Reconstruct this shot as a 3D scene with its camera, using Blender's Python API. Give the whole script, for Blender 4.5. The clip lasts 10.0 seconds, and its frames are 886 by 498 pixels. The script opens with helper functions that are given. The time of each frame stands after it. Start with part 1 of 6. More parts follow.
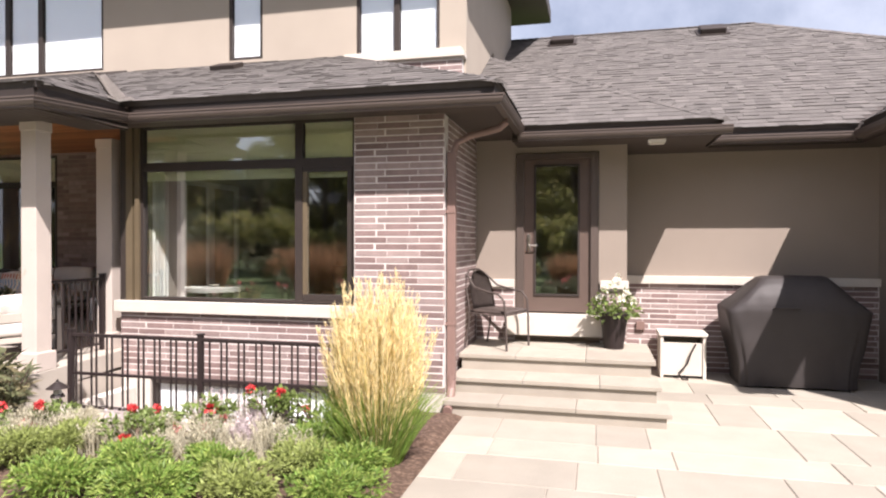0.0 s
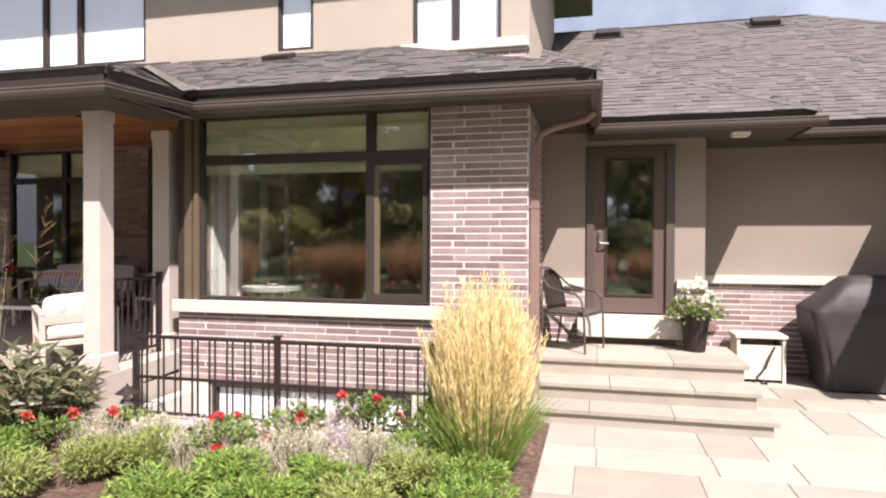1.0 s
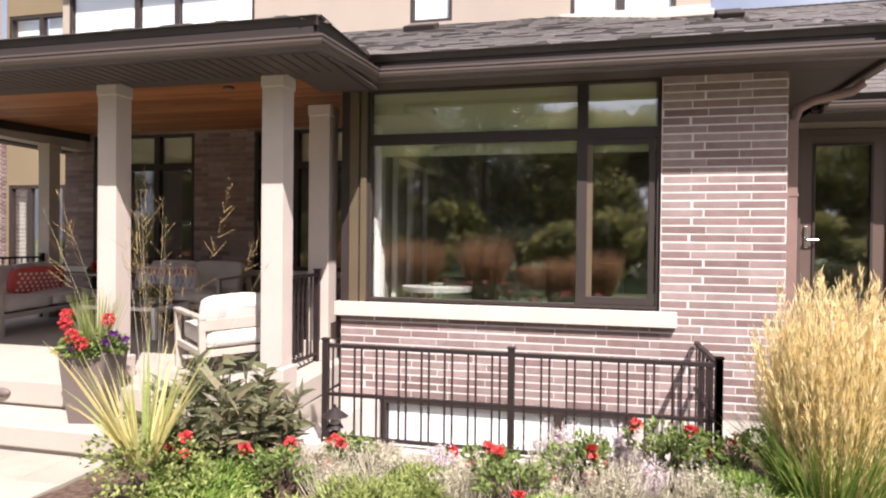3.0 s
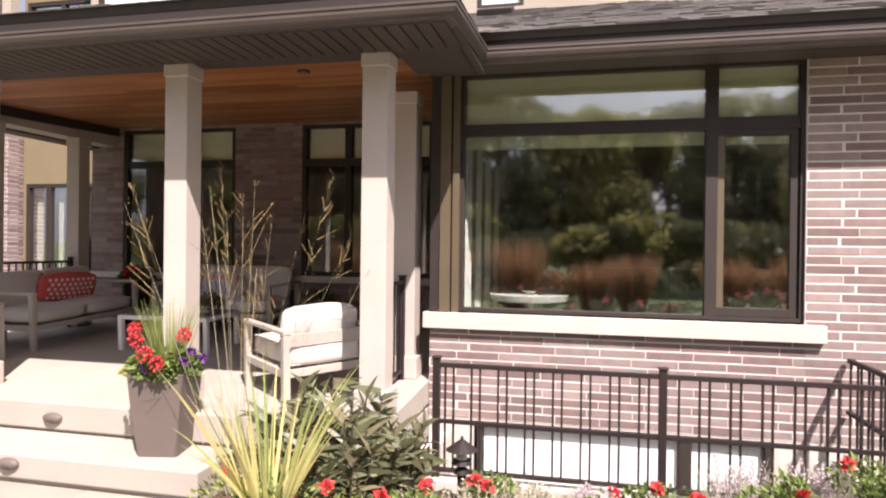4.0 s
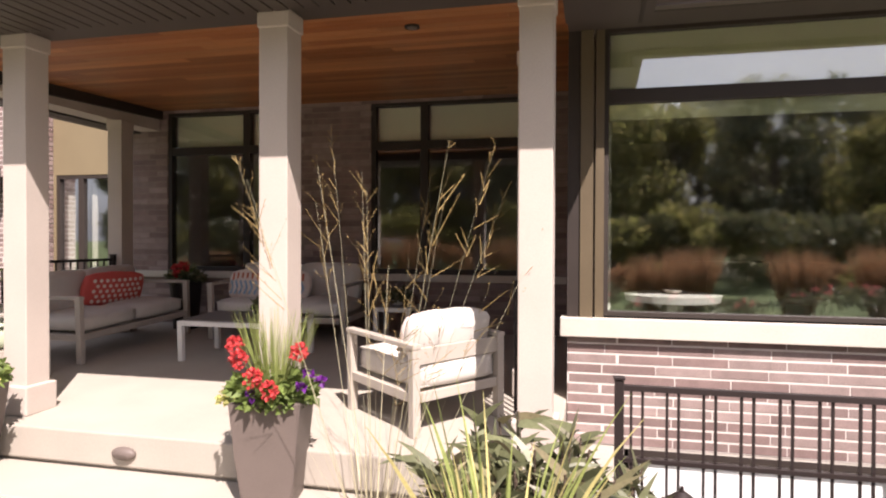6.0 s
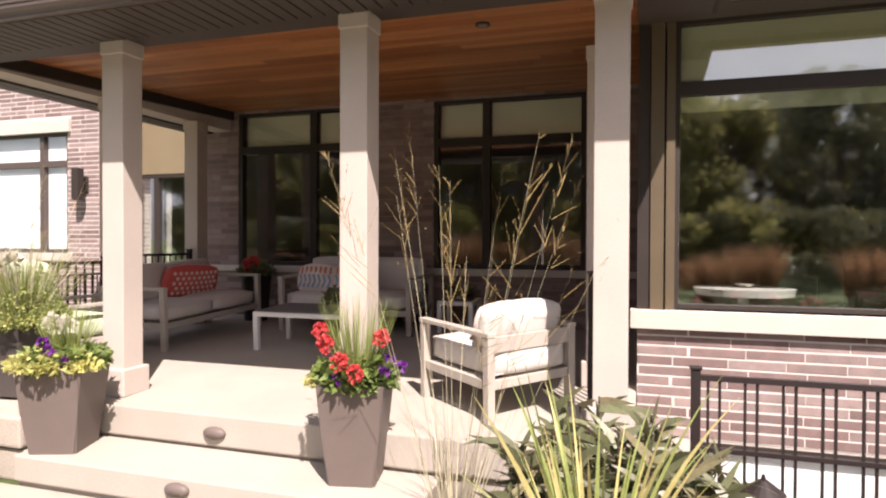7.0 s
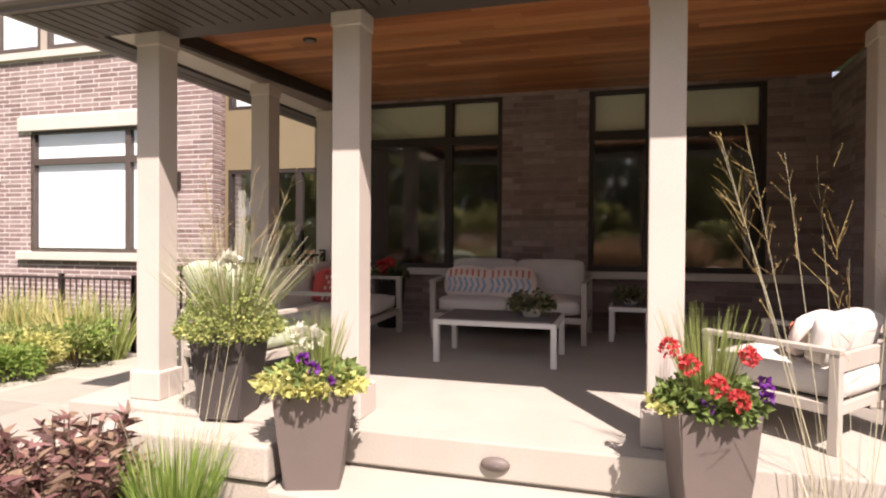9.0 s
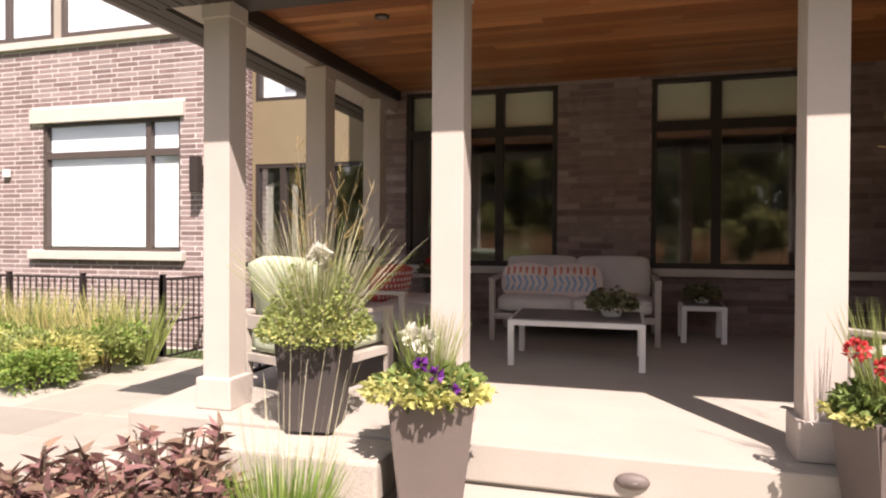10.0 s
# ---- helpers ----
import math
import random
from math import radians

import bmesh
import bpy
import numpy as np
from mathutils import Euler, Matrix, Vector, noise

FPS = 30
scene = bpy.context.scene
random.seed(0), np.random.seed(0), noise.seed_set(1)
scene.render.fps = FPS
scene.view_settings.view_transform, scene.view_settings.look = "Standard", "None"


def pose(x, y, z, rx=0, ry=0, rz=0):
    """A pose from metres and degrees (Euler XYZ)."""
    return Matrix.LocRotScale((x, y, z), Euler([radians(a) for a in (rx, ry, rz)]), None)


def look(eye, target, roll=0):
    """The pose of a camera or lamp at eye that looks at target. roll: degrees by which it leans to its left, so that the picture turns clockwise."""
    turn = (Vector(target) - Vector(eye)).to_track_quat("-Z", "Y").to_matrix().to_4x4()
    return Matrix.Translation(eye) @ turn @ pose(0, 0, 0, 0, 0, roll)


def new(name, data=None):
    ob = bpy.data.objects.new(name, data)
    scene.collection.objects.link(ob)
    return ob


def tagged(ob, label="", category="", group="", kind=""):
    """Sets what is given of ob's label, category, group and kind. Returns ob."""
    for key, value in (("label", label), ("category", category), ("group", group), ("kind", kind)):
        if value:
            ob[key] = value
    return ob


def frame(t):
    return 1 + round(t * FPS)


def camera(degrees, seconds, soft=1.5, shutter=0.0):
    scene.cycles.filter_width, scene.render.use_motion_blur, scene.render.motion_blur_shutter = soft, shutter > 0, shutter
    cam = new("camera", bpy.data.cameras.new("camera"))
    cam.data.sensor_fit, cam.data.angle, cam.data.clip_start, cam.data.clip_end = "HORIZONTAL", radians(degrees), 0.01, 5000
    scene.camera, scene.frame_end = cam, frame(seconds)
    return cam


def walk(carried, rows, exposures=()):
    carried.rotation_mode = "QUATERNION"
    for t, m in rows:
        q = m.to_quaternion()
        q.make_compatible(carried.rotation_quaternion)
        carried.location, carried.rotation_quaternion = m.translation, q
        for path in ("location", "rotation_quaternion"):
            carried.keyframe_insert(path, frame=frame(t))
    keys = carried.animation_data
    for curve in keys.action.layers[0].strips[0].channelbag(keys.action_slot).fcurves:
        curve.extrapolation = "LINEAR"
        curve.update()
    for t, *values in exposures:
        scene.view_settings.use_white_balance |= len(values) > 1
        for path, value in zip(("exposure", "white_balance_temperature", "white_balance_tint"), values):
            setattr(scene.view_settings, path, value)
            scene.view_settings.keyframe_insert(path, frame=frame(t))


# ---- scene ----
cam = camera(70.0, 10.0, soft=2.1)
PATH = [
    (0, (0.906, 0.25, 1.776), (0.436, 2.194, 1.758), 0.1),
    (0.5, (0.425, 0.282, 1.766), (-0.052, 2.224, 1.747), 0.3),
    (1, (0.025, 0.403, 1.75), (-0.451, 2.346, 1.73), 0.2),
    (1.5, (-0.447, 0.517, 1.731), (-0.927, 2.459, 1.709), 0.3),
    (2, (-0.99, 0.615, 1.681), (-1.466, 2.557, 1.659), 0.4),
    (2.5, (-1.608, 0.73, 1.683), (-2.083, 2.673, 1.658), 0.5),
    (4, (-3.322, 1.342, 1.663), (-3.762, 3.293, 1.655), 0.7),
    (4.5, (-3.916, 1.596, 1.673), (-4.34, 3.551, 1.662), 0.5),
    (5, (-4.555, 1.857, 1.658), (-4.952, 3.817, 1.641), 0.1),
    (6.5, (-4.45, 2.081, 1.606), (-4.986, 4.008, 1.581), 0.2),
    (7, (-4.604, 1.921, 1.583), (-5.211, 3.826, 1.556), 0.2),
    (7.5, (-4.899, 1.87, 1.602), (-5.513, 3.773, 1.572), 0.3),
    (8, (-5.458, 1.853, 1.581), (-6.061, 3.76, 1.558), 0.4),
    (8.5, (-5.976, 1.859, 1.603), (-6.57, 3.769, 1.575), 0.5),
    (9, (-6.538, 1.923, 1.565), (-7.12, 3.836, 1.542), 0.4),
    (9.5, (-6.966, 1.992, 1.487), (-7.531, 3.91, 1.467), 0.4),
    (10, (-7.337, 2.1, 1.506), (-7.883, 4.023, 1.487), 0.3),
]
walk(cam, [(t, look(eye, target, roll)) for t, eye, target, roll in PATH],
     exposures=[(0.0, 1.17, 6350, 21), (2.5, 1.15, 6350, 22.5), (5.0, 1.13, 6600, 24), (10.0, 1.07, 6700, 24)])

# ---- light ----
SUN_DIR = Vector((0.67, -1.0, 1.55)).normalized()
world = bpy.data.worlds.new("world")
scene.world = world
world.use_nodes = True
wn = world.node_tree
sky = wn.nodes.new("ShaderNodeTexSky")
sky.sky_type, sky.sun_disc = "NISHITA", False
sky.sun_elevation = math.asin(SUN_DIR.z)
sky.sun_rotation = math.atan2(SUN_DIR.x, SUN_DIR.y)
sky.dust_density, sky.air_density = 3.5, 1.2
# thin fair-weather cloud over the whole sky
wc, cloud, amount, veil = (wn.nodes.new("ShaderNode" + k) for k in ("TexCoord", "TexNoise", "MapRange", "Mix"))
cloud.inputs["Scale"].default_value, cloud.inputs["Detail"].default_value, cloud.inputs["Roughness"].default_value = 2.6, 7, 0.6
amount.inputs["From Min"].default_value, amount.inputs["From Max"].default_value = 0.38, 0.78
amount.inputs["To Min"].default_value, amount.inputs["To Max"].default_value = 0.25, 0.80
veil.data_type = "RGBA"
veil.inputs[7].default_value = (11.0, 11.8, 13.0, 1)
wn.links.new(wc.outputs["Generated"], cloud.inputs["Vector"])
wn.links.new(cloud.outputs[0], amount.inputs[0])
wn.links.new(amount.outputs[0], veil.inputs[0])
wn.links.new(sky.outputs[0], veil.inputs[6])
wn.links.new(veil.outputs[2], wn.nodes["Background"].inputs[0])
wn.nodes["Background"].inputs[1].default_value = 0.05
sun = new("sun", bpy.data.lights.new("sun", "SUN"))
sun.data.energy, sun.data.angle, sun.data.color = 5.0, radians(0.6), (1.0, 0.945, 0.86)
sun.matrix_world = look(SUN_DIR * 40, (0, 0, 0))

# ---- materials ----
def material(name, colour, rough=0.7, metal=0.0, vary=0.12, scale=6.0, fine=90.0, bump=0.15, bump_d=0.004,
             second=None, second_at=0.55, random_by=None, spread=0.0, stretch=(1, 1, 1), spec=0.4, sheen=0.0, transl=0.0):
    """A surface with two scales of variation: broad stains and fine grain, the grain also as relief."""
    m = bpy.data.materials.new(name)
    m.use_nodes = True
    t = m.node_tree
    n, ln = t.nodes, t.links
    b = n["Principled BSDF"]
    tc, mp = n.new("ShaderNodeTexCoord"), n.new("ShaderNodeMapping")
    geo = n.new("ShaderNodeNewGeometry")
    mp.inputs["Scale"].default_value = stretch
    ln.new(geo.outputs["Position"], mp.inputs[0])
    broad, grain = n.new("ShaderNodeTexNoise"), n.new("ShaderNodeTexNoise")
    broad.inputs["Scale"].default_value, broad.inputs["Detail"].default_value = scale, 4
    grain.inputs["Scale"].default_value, grain.inputs["Detail"].default_value = fine, 3
    for x in (broad, grain):
        ln.new(mp.outputs[0], x.inputs["Vector"])
    add = n.new("ShaderNodeMath")
    add.operation = "ADD"
    ln.new(broad.outputs[0], add.inputs[0])
    ln.new(grain.outputs[0], add.inputs[1])
    ran = n.new("ShaderNodeMapRange")
    ran.inputs["From Min"].default_value, ran.inputs["From Max"].default_value = 0.7, 1.3
    ran.inputs["To Min"].default_value, ran.inputs["To Max"].default_value = 1 - vary, 1 + vary
    ln.new(add.outputs[0], ran.inputs[0])
    value = ran.outputs[0]
    if random_by:
        src = geo.outputs["Random Per Island"] if random_by == "island" else n.new("ShaderNodeObjectInfo").outputs["Random"]
        r2 = n.new("ShaderNodeMapRange")
        r2.inputs["To Min"].default_value, r2.inputs["To Max"].default_value = 1 - spread, 1 + spread
        ln.new(src, r2.inputs[0])
        mul = n.new("ShaderNodeMath")
        mul.operation = "MULTIPLY"
        ln.new(value, mul.inputs[0])
        ln.new(r2.outputs[0], mul.inputs[1])
        value = mul.outputs[0]
    base = n.new("ShaderNodeMix")
    base.data_type = "RGBA"
    base.inputs[6].default_value = (*colour, 1)
    base.inputs[7].default_value = (*(second or colour), 1)
    step = n.new("ShaderNodeMapRange")
    step.inputs["From Min"].default_value, step.inputs["From Max"].default_value = second_at - 0.12, second_at + 0.12
    if random_by and second:
        wob = n.new("ShaderNodeMath")
        wob.operation = "FRACT"
        m7 = n.new("ShaderNodeMath")
        m7.operation = "MULTIPLY"
        m7.inputs[1].default_value = 7.31
        ln.new(src, m7.inputs[0])
        ln.new(m7.outputs[0], wob.inputs[0])
        ln.new(wob.outputs[0], step.inputs[0])
    else:
        ln.new(broad.outputs[0], step.inputs[0])
    ln.new(step.outputs[0], base.inputs[0])
    sc = n.new("ShaderNodeVectorMath")
    sc.operation = "SCALE"
    ln.new(base.outputs[2], sc.inputs[0])
    ln.new(value, sc.inputs["Scale"])
    ln.new(sc.outputs[0], b.inputs["Base Color"])
    b.inputs["Roughness"].default_value, b.inputs["Metallic"].default_value = rough, metal
    b.inputs["Specular IOR Level"].default_value = spec
    if bump:
        bp = n.new("ShaderNodeBump")
        bp.inputs["Strength"].default_value, bp.inputs["Distance"].default_value = bump, bump_d
        ln.new(grain.outputs[0], bp.inputs["Height"])
        ln.new(bp.outputs[0], b.inputs["Normal"])
    if transl:
        tr, mx = n.new("ShaderNodeBsdfTranslucent"), n.new("ShaderNodeMixShader")
        ln.new(sc.outputs[0], tr.inputs[0])
        mx.inputs[0].default_value = transl
        ln.new(b.outputs[0], mx.inputs[1])
        ln.new(tr.outputs[0], mx.inputs[2])
        ln.new(mx.outputs[0], n["Material Output"].inputs[0])
    return m


def glass_material(name, tint=(0.9, 0.93, 0.9), gloss=1.0):
    """A window pane: clear, with a mirror's gloss that grows with the angle."""
    m = bpy.data.materials.new(name)
    m.use_nodes = True
    n, ln = m.node_tree.nodes, m.node_tree.links
    n.remove(n["Principled BSDF"])
    fr, tr, gl, mx = (n.new("ShaderNode" + k) for k in ("LayerWeight", "BsdfTransparent", "BsdfGlossy", "MixShader"))
    five = n.new("ShaderNodeMath")
    five.operation = "POWER"
    five.inputs[1].default_value = 4.0
    ln.new(fr.outputs["Facing"], five.inputs[0])
    up = n.new("ShaderNodeMapRange")
    up.inputs["To Min"].default_value, up.inputs["To Max"].default_value = 0.32 * gloss, 0.9
    ln.new(five.outputs[0], up.inputs[0])
    tr.inputs[0].default_value = (*tint, 1)
    gl.inputs["Roughness"].default_value = 0.035
    gl.inputs[0].default_value = (0.95, 0.97, 1.0, 1)
    ln.new(up.outputs[0], mx.inputs[0])
    ln.new(tr.outputs[0], mx.inputs[1])
    ln.new(gl.outputs[0], mx.inputs[2])
    ln.new(mx.outputs[0], n["Material Output"].inputs[0])
    return m


BRICK_A, BRICK_B = (0.205, 0.144, 0.133), (0.275, 0.212, 0.196)
MAT = dict(
    brick=material("brick", BRICK_A, 0.85, second=BRICK_B, second_at=0.5, random_by="object", spread=0.15, vary=0.18, scale=9, fine=140, bump=0.35),
    brick_far=material("brick_far", BRICK_A, 0.85, second=BRICK_B, second_at=0.5, random_by="island", spread=0.15, vary=0.18, scale=9, fine=140, bump=0.35),
    mortar=material("mortar", (0.60, 0.555, 0.52), 0.95, vary=0.12, scale=8, fine=200, bump=0.4),
    # mortar for the porch walls, darkened so its colour carries their shade
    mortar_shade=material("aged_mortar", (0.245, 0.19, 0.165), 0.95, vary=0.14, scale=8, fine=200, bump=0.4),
    concrete=material("concrete", (0.52, 0.48, 0.43), 0.9, vary=0.14, scale=3, fine=120, bump=0.25),
    limestone=material("limestone", (0.52, 0.48, 0.42), 0.85, vary=0.08, scale=4, fine=110, bump=0.2),
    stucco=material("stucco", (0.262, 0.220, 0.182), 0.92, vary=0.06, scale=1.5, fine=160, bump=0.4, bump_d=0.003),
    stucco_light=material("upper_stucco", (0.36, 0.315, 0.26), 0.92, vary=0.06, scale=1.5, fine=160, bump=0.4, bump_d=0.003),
    column=material("column_paint", (0.48, 0.42, 0.37), 0.75, vary=0.06, scale=2.5, fine=120, bump=0.2),
    bronze=material("bronze_aluminium", (0.032, 0.024, 0.020), 0.6, vary=0.10, scale=5, fine=150, bump=0.05),
    bronze_post=material("bronze_panel", (0.112, 0.086, 0.052), 0.5, vary=0.08, scale=5, fine=120, bump=0.05),
    gutter=material("gutter_paint", (0.085, 0.066, 0.056), 0.42, vary=0.10, scale=4, fine=120, bump=0.05),
    soffit=material("soffit_paint", (0.060, 0.047, 0.039), 0.6, vary=0.08, scale=4, fine=120, bump=0.05),
    spout=material("downspout_paint", (0.20, 0.13, 0.11), 0.5, vary=0.10, scale=6, fine=120, bump=0.05),
    shingle=material("shingle", (0.098, 0.090, 0.084), 0.95, second=(0.120, 0.110, 0.103), second_at=0.55, random_by="island", spread=0.11, vary=0.16, scale=5, fine=220, bump=0.6),
    roofbase=material("roof_felt", (0.07, 0.06, 0.055), 0.95),
    cedar=material("cedar", (0.27, 0.092, 0.030), 0.5, second=(0.38, 0.155, 0.055), second_at=0.5, random_by="island", spread=0.18, vary=0.16, scale=3, fine=30, stretch=(1, 9, 9), bump=0.1),
    paver=material("paver", (0.285, 0.26, 0.215), 0.9, second=(0.33, 0.30, 0.248), random_by="object", spread=0.12, vary=0.09, scale=3, fine=90, bump=0.25),
    paver_far=material("paver_far", (0.285, 0.26, 0.215), 0.9, second=(0.33, 0.30, 0.248), random_by="island", spread=0.12, vary=0.09, scale=3, fine=90, bump=0.25),
    joint=material("joint_sand", (0.31, 0.275, 0.23), 0.95),
    step=material("step_stone", (0.30, 0.27, 0.222), 0.9, random_by="object", spread=0.1, vary=0.10, scale=4, fine=100, bump=0.25),
    porch=material("porch_slab", (0.37, 0.335, 0.287), 0.85, vary=0.07, scale=2.2, fine=120, bump=0.15),
    glass=glass_material("window_glass"),
    glass_blind=glass_material("transom_glass", (0.94, 0.96, 0.93), 0.8),
    glass_up=glass_material("upper_window_glass", (0.95, 0.97, 0.98), 0.4),
    blind=material("roller_blind", (0.86, 0.85, 0.60), 0.9, vary=0.05, scale=1.5, fine=200, bump=0.1),
    white_blind=material("white_blind", (0.88, 0.88, 0.86), 0.9, vary=0.04, scale=2, fine=200, bump=0.1),
    room=material("room_paint", (0.36, 0.32, 0.28), 0.9, vary=0.08, scale=2, fine=60, bump=0.05),
    room_floor=material("room_floor", (0.12, 0.075, 0.045), 0.5, vary=0.2, scale=3, fine=40, stretch=(1, 8, 1)),
    white=material("white_paint", (0.78, 0.77, 0.74), 0.5, vary=0.04, scale=4, fine=120, bump=0.05),
    iron=material("black_iron", (0.020, 0.013, 0.012), 0.6, vary=0.15, scale=8, fine=150, bump=0.1),
    soil=material("mulch", (0.095, 0.058, 0.040), 0.95, second=(0.15, 0.10, 0.07), vary=0.35, scale=25, fine=120, bump=0.9, bump_d=0.02),
    lawn=material("lawn", (0.055, 0.085, 0.022), 0.95, second=(0.085, 0.11, 0.035), vary=0.25, scale=1.2, fine=60, bump=0.6, bump_d=0.02),
    planter=material("planter_resin", (0.135, 0.108, 0.095), 0.55, vary=0.08, scale=5, fine=140, bump=0.08),
    planter_dark=material("dark_planter_resin", (0.062, 0.052, 0.048), 0.55, vary=0.1, scale=5, fine=140, bump=0.08),
    cushion=material("cushion_fabric", (0.58, 0.545, 0.50), 0.95, vary=0.05, scale=8, fine=400, bump=0.3, bump_d=0.002),
    entry_panel=material("tan_panel", (0.19, 0.15, 0.088), 0.8, vary=0.06, scale=2, fine=120, bump=0.15),
    frame_taupe=material("taupe_aluminium", (0.43, 0.385, 0.335), 0.45, vary=0.05, scale=6, fine=160, bump=0.05),
    tabletop=material("grey_tabletop", (0.16, 0.14, 0.13), 0.5, vary=0.1, scale=6, fine=90, bump=0.1),
    pale_green=material("pale_green_fabric", (0.52, 0.58, 0.42), 0.95, vary=0.06, scale=10, fine=300, bump=0.3, bump_d=0.002),
    pink=material("pink_fabric", (0.58, 0.10, 0.085), 0.95, vary=0.06, scale=8, fine=400, bump=0.3, bump_d=0.002),
    pale=material("pale_print", (0.72, 0.62, 0.56), 0.95, vary=0.04, scale=8, fine=300, bump=0.1),
    blue=material("blue_print", (0.28, 0.40, 0.55), 0.95, vary=0.06, scale=8, fine=300, bump=0.1),
    orange=material("orange_print", (0.55, 0.17, 0.10), 0.95, vary=0.06, scale=8, fine=300, bump=0.1),
    cover=material("grill_cover", (0.036, 0.031, 0.030), 0.58, vary=0.2, scale=3, fine=160, bump=0.25),
    wicker=material("brown_wicker", (0.065, 0.050, 0.043), 0.6, vary=0.25, scale=30, fine=160, bump=0.5),
    chrome=material("brushed_metal", (0.55, 0.52, 0.48), 0.3, 1.0, vary=0.08, scale=10, fine=200, bump=0.05),
    roofmetal=material("valley_metal", (0.26, 0.235, 0.21), 0.6, vary=0.12, scale=6, fine=90, bump=0.1),
    lamp_off=material("lamp_glass", (0.65, 0.62, 0.55), 0.3, vary=0.04),
    straw=material("grass_plume", (0.82, 0.70, 0.40), 0.8, random_by="island", spread=0.3, vary=0.15, scale=8, fine=60, bump=0, transl=0.3),
    reed_gold=material("reed_stalk", (0.60, 0.51, 0.20), 0.75, random_by="island", spread=0.35, vary=0.15, scale=6, fine=60, bump=0, transl=0.3),
    reed=material("reed_blade", (0.58, 0.52, 0.22), 0.7, random_by="island", spread=0.35, vary=0.15, scale=6, fine=60, bump=0, transl=0.35),
    green=material("leaf_green", (0.16, 0.22, 0.06), 0.55, random_by="island", spread=0.45, vary=0.2, scale=8, fine=60, bump=0, transl=0.35),
    lime=material("leaf_lime", (0.27, 0.32, 0.10), 0.55, random_by="island", spread=0.4, vary=0.2, scale=8, fine=60, bump=0, transl=0.4),
    dark_green=material("leaf_dark", (0.125, 0.135, 0.07), 0.42, second=(0.23, 0.20, 0.115), second_at=0.75, random_by="island", spread=0.4, vary=0.2, scale=8, fine=60, bump=0, transl=0.2),
    silver=material("leaf_silver", (0.50, 0.47, 0.35), 0.8, random_by="island", spread=0.35, vary=0.15, scale=8, fine=60, bump=0, transl=0.3),
    sage=material("sage_flower", (0.60, 0.52, 0.53), 0.8, random_by="island", spread=0.3, vary=0.15, scale=8, fine=60, bump=0, transl=0.3),
    purple_leaf=material("leaf_purple", (0.17, 0.082, 0.075), 0.55, second=(0.26, 0.175, 0.12), second_at=0.6, random_by="island", spread=0.45, vary=0.2, scale=8, fine=60, bump=0, transl=0.2),
    yellow=material("leaf_yellow", (0.54, 0.53, 0.19), 0.6, random_by="island", spread=0.25, vary=0.1, scale=8, fine=60, bump=0, transl=0.4),
    red=material("petal_red", (0.58, 0.06, 0.06), 0.6, random_by="island", spread=0.3, vary=0.1, scale=8, fine=60, bump=0, transl=0.25),
    rose_pink=material("petal_pink", (0.62, 0.21, 0.20), 0.6, random_by="island", spread=0.3, vary=0.1, scale=8, fine=60, bump=0, transl=0.25),
    violet=material("petal_violet", (0.13, 0.02, 0.20), 0.6, random_by="island", spread=0.3, vary=0.1, scale=8, fine=60, bump=0, transl=0.25),
    petal_white=material("petal_white", (0.78, 0.76, 0.66), 0.6, random_by="island", spread=0.15, vary=0.1, scale=8, fine=60, bump=0, transl=0.3),
    seed=material("seed_head", (0.33, 0.235, 0.095), 0.8, random_by="island", spread=0.3, vary=0.1, scale=8, fine=60, bump=0, transl=0.2),
    rust=material("rust_foliage", (0.37, 0.215, 0.115), 0.8, random_by="island", spread=0.4, vary=0.2, scale=3, fine=30, bump=0, transl=0.3),
    olive=material("leaf_olive", (0.19, 0.19, 0.06), 0.6, second=(0.29, 0.25, 0.10), second_at=0.7, random_by="island", spread=0.45, vary=0.2, scale=3, fine=30, bump=0, transl=0.45),
    dry_stalk=material("dry_stalk", (0.50, 0.46, 0.31), 0.7, random_by="island", spread=0.3, vary=0.15, scale=6, fine=60, bump=0, transl=0.25),
    fresh=material("leaf_fresh", (0.16, 0.26, 0.05), 0.55, second=(0.29, 0.37, 0.09), second_at=0.6, random_by="island", spread=0.35, vary=0.2, scale=8, fine=60, bump=0, transl=0.4),
    bark=material("bark", (0.09, 0.065, 0.045), 0.95, vary=0.3, scale=8, fine=50, bump=0.8, bump_d=0.02),
    rock_brown=material("rock_brown", (0.20, 0.145, 0.13), 0.9, second=(0.27, 0.21, 0.18), vary=0.25, scale=9, fine=70, bump=0.8, bump_d=0.02),
    rock=material("rock_face", (0.42, 0.37, 0.31), 0.9, second=(0.36, 0.32, 0.275), vary=0.14, scale=5, fine=60, bump=0.3, bump_d=0.01),
)

# ---- tools ----
def slab(bm, x0, x1, y0, y1, z0, z1, mat=0, bevel=0.0):
    """A box between two corners, added to bm."""
    vs = [bm.verts.new(p) for p in ((x0, y0, z0), (x1, y0, z0), (x1, y1, z0), (x0, y1, z0), (x0, y0, z1), (x1, y0, z1), (x1, y1, z1), (x0, y1, z1))]
    fs = [bm.faces.new([vs[i] for i in f]) for f in ((3, 2, 1, 0), (4, 5, 6, 7), (0, 1, 5, 4), (1, 2, 6, 5), (2, 3, 7, 6), (3, 0, 4, 7))]
    for f in fs:
        f.material_index = mat
    if bevel:
        edges = list({e for f in fs for e in f.edges})
        bmesh.ops.bevel(bm, geom=edges, offset=bevel, segments=2, profile=0.6, affect="EDGES")
    return vs


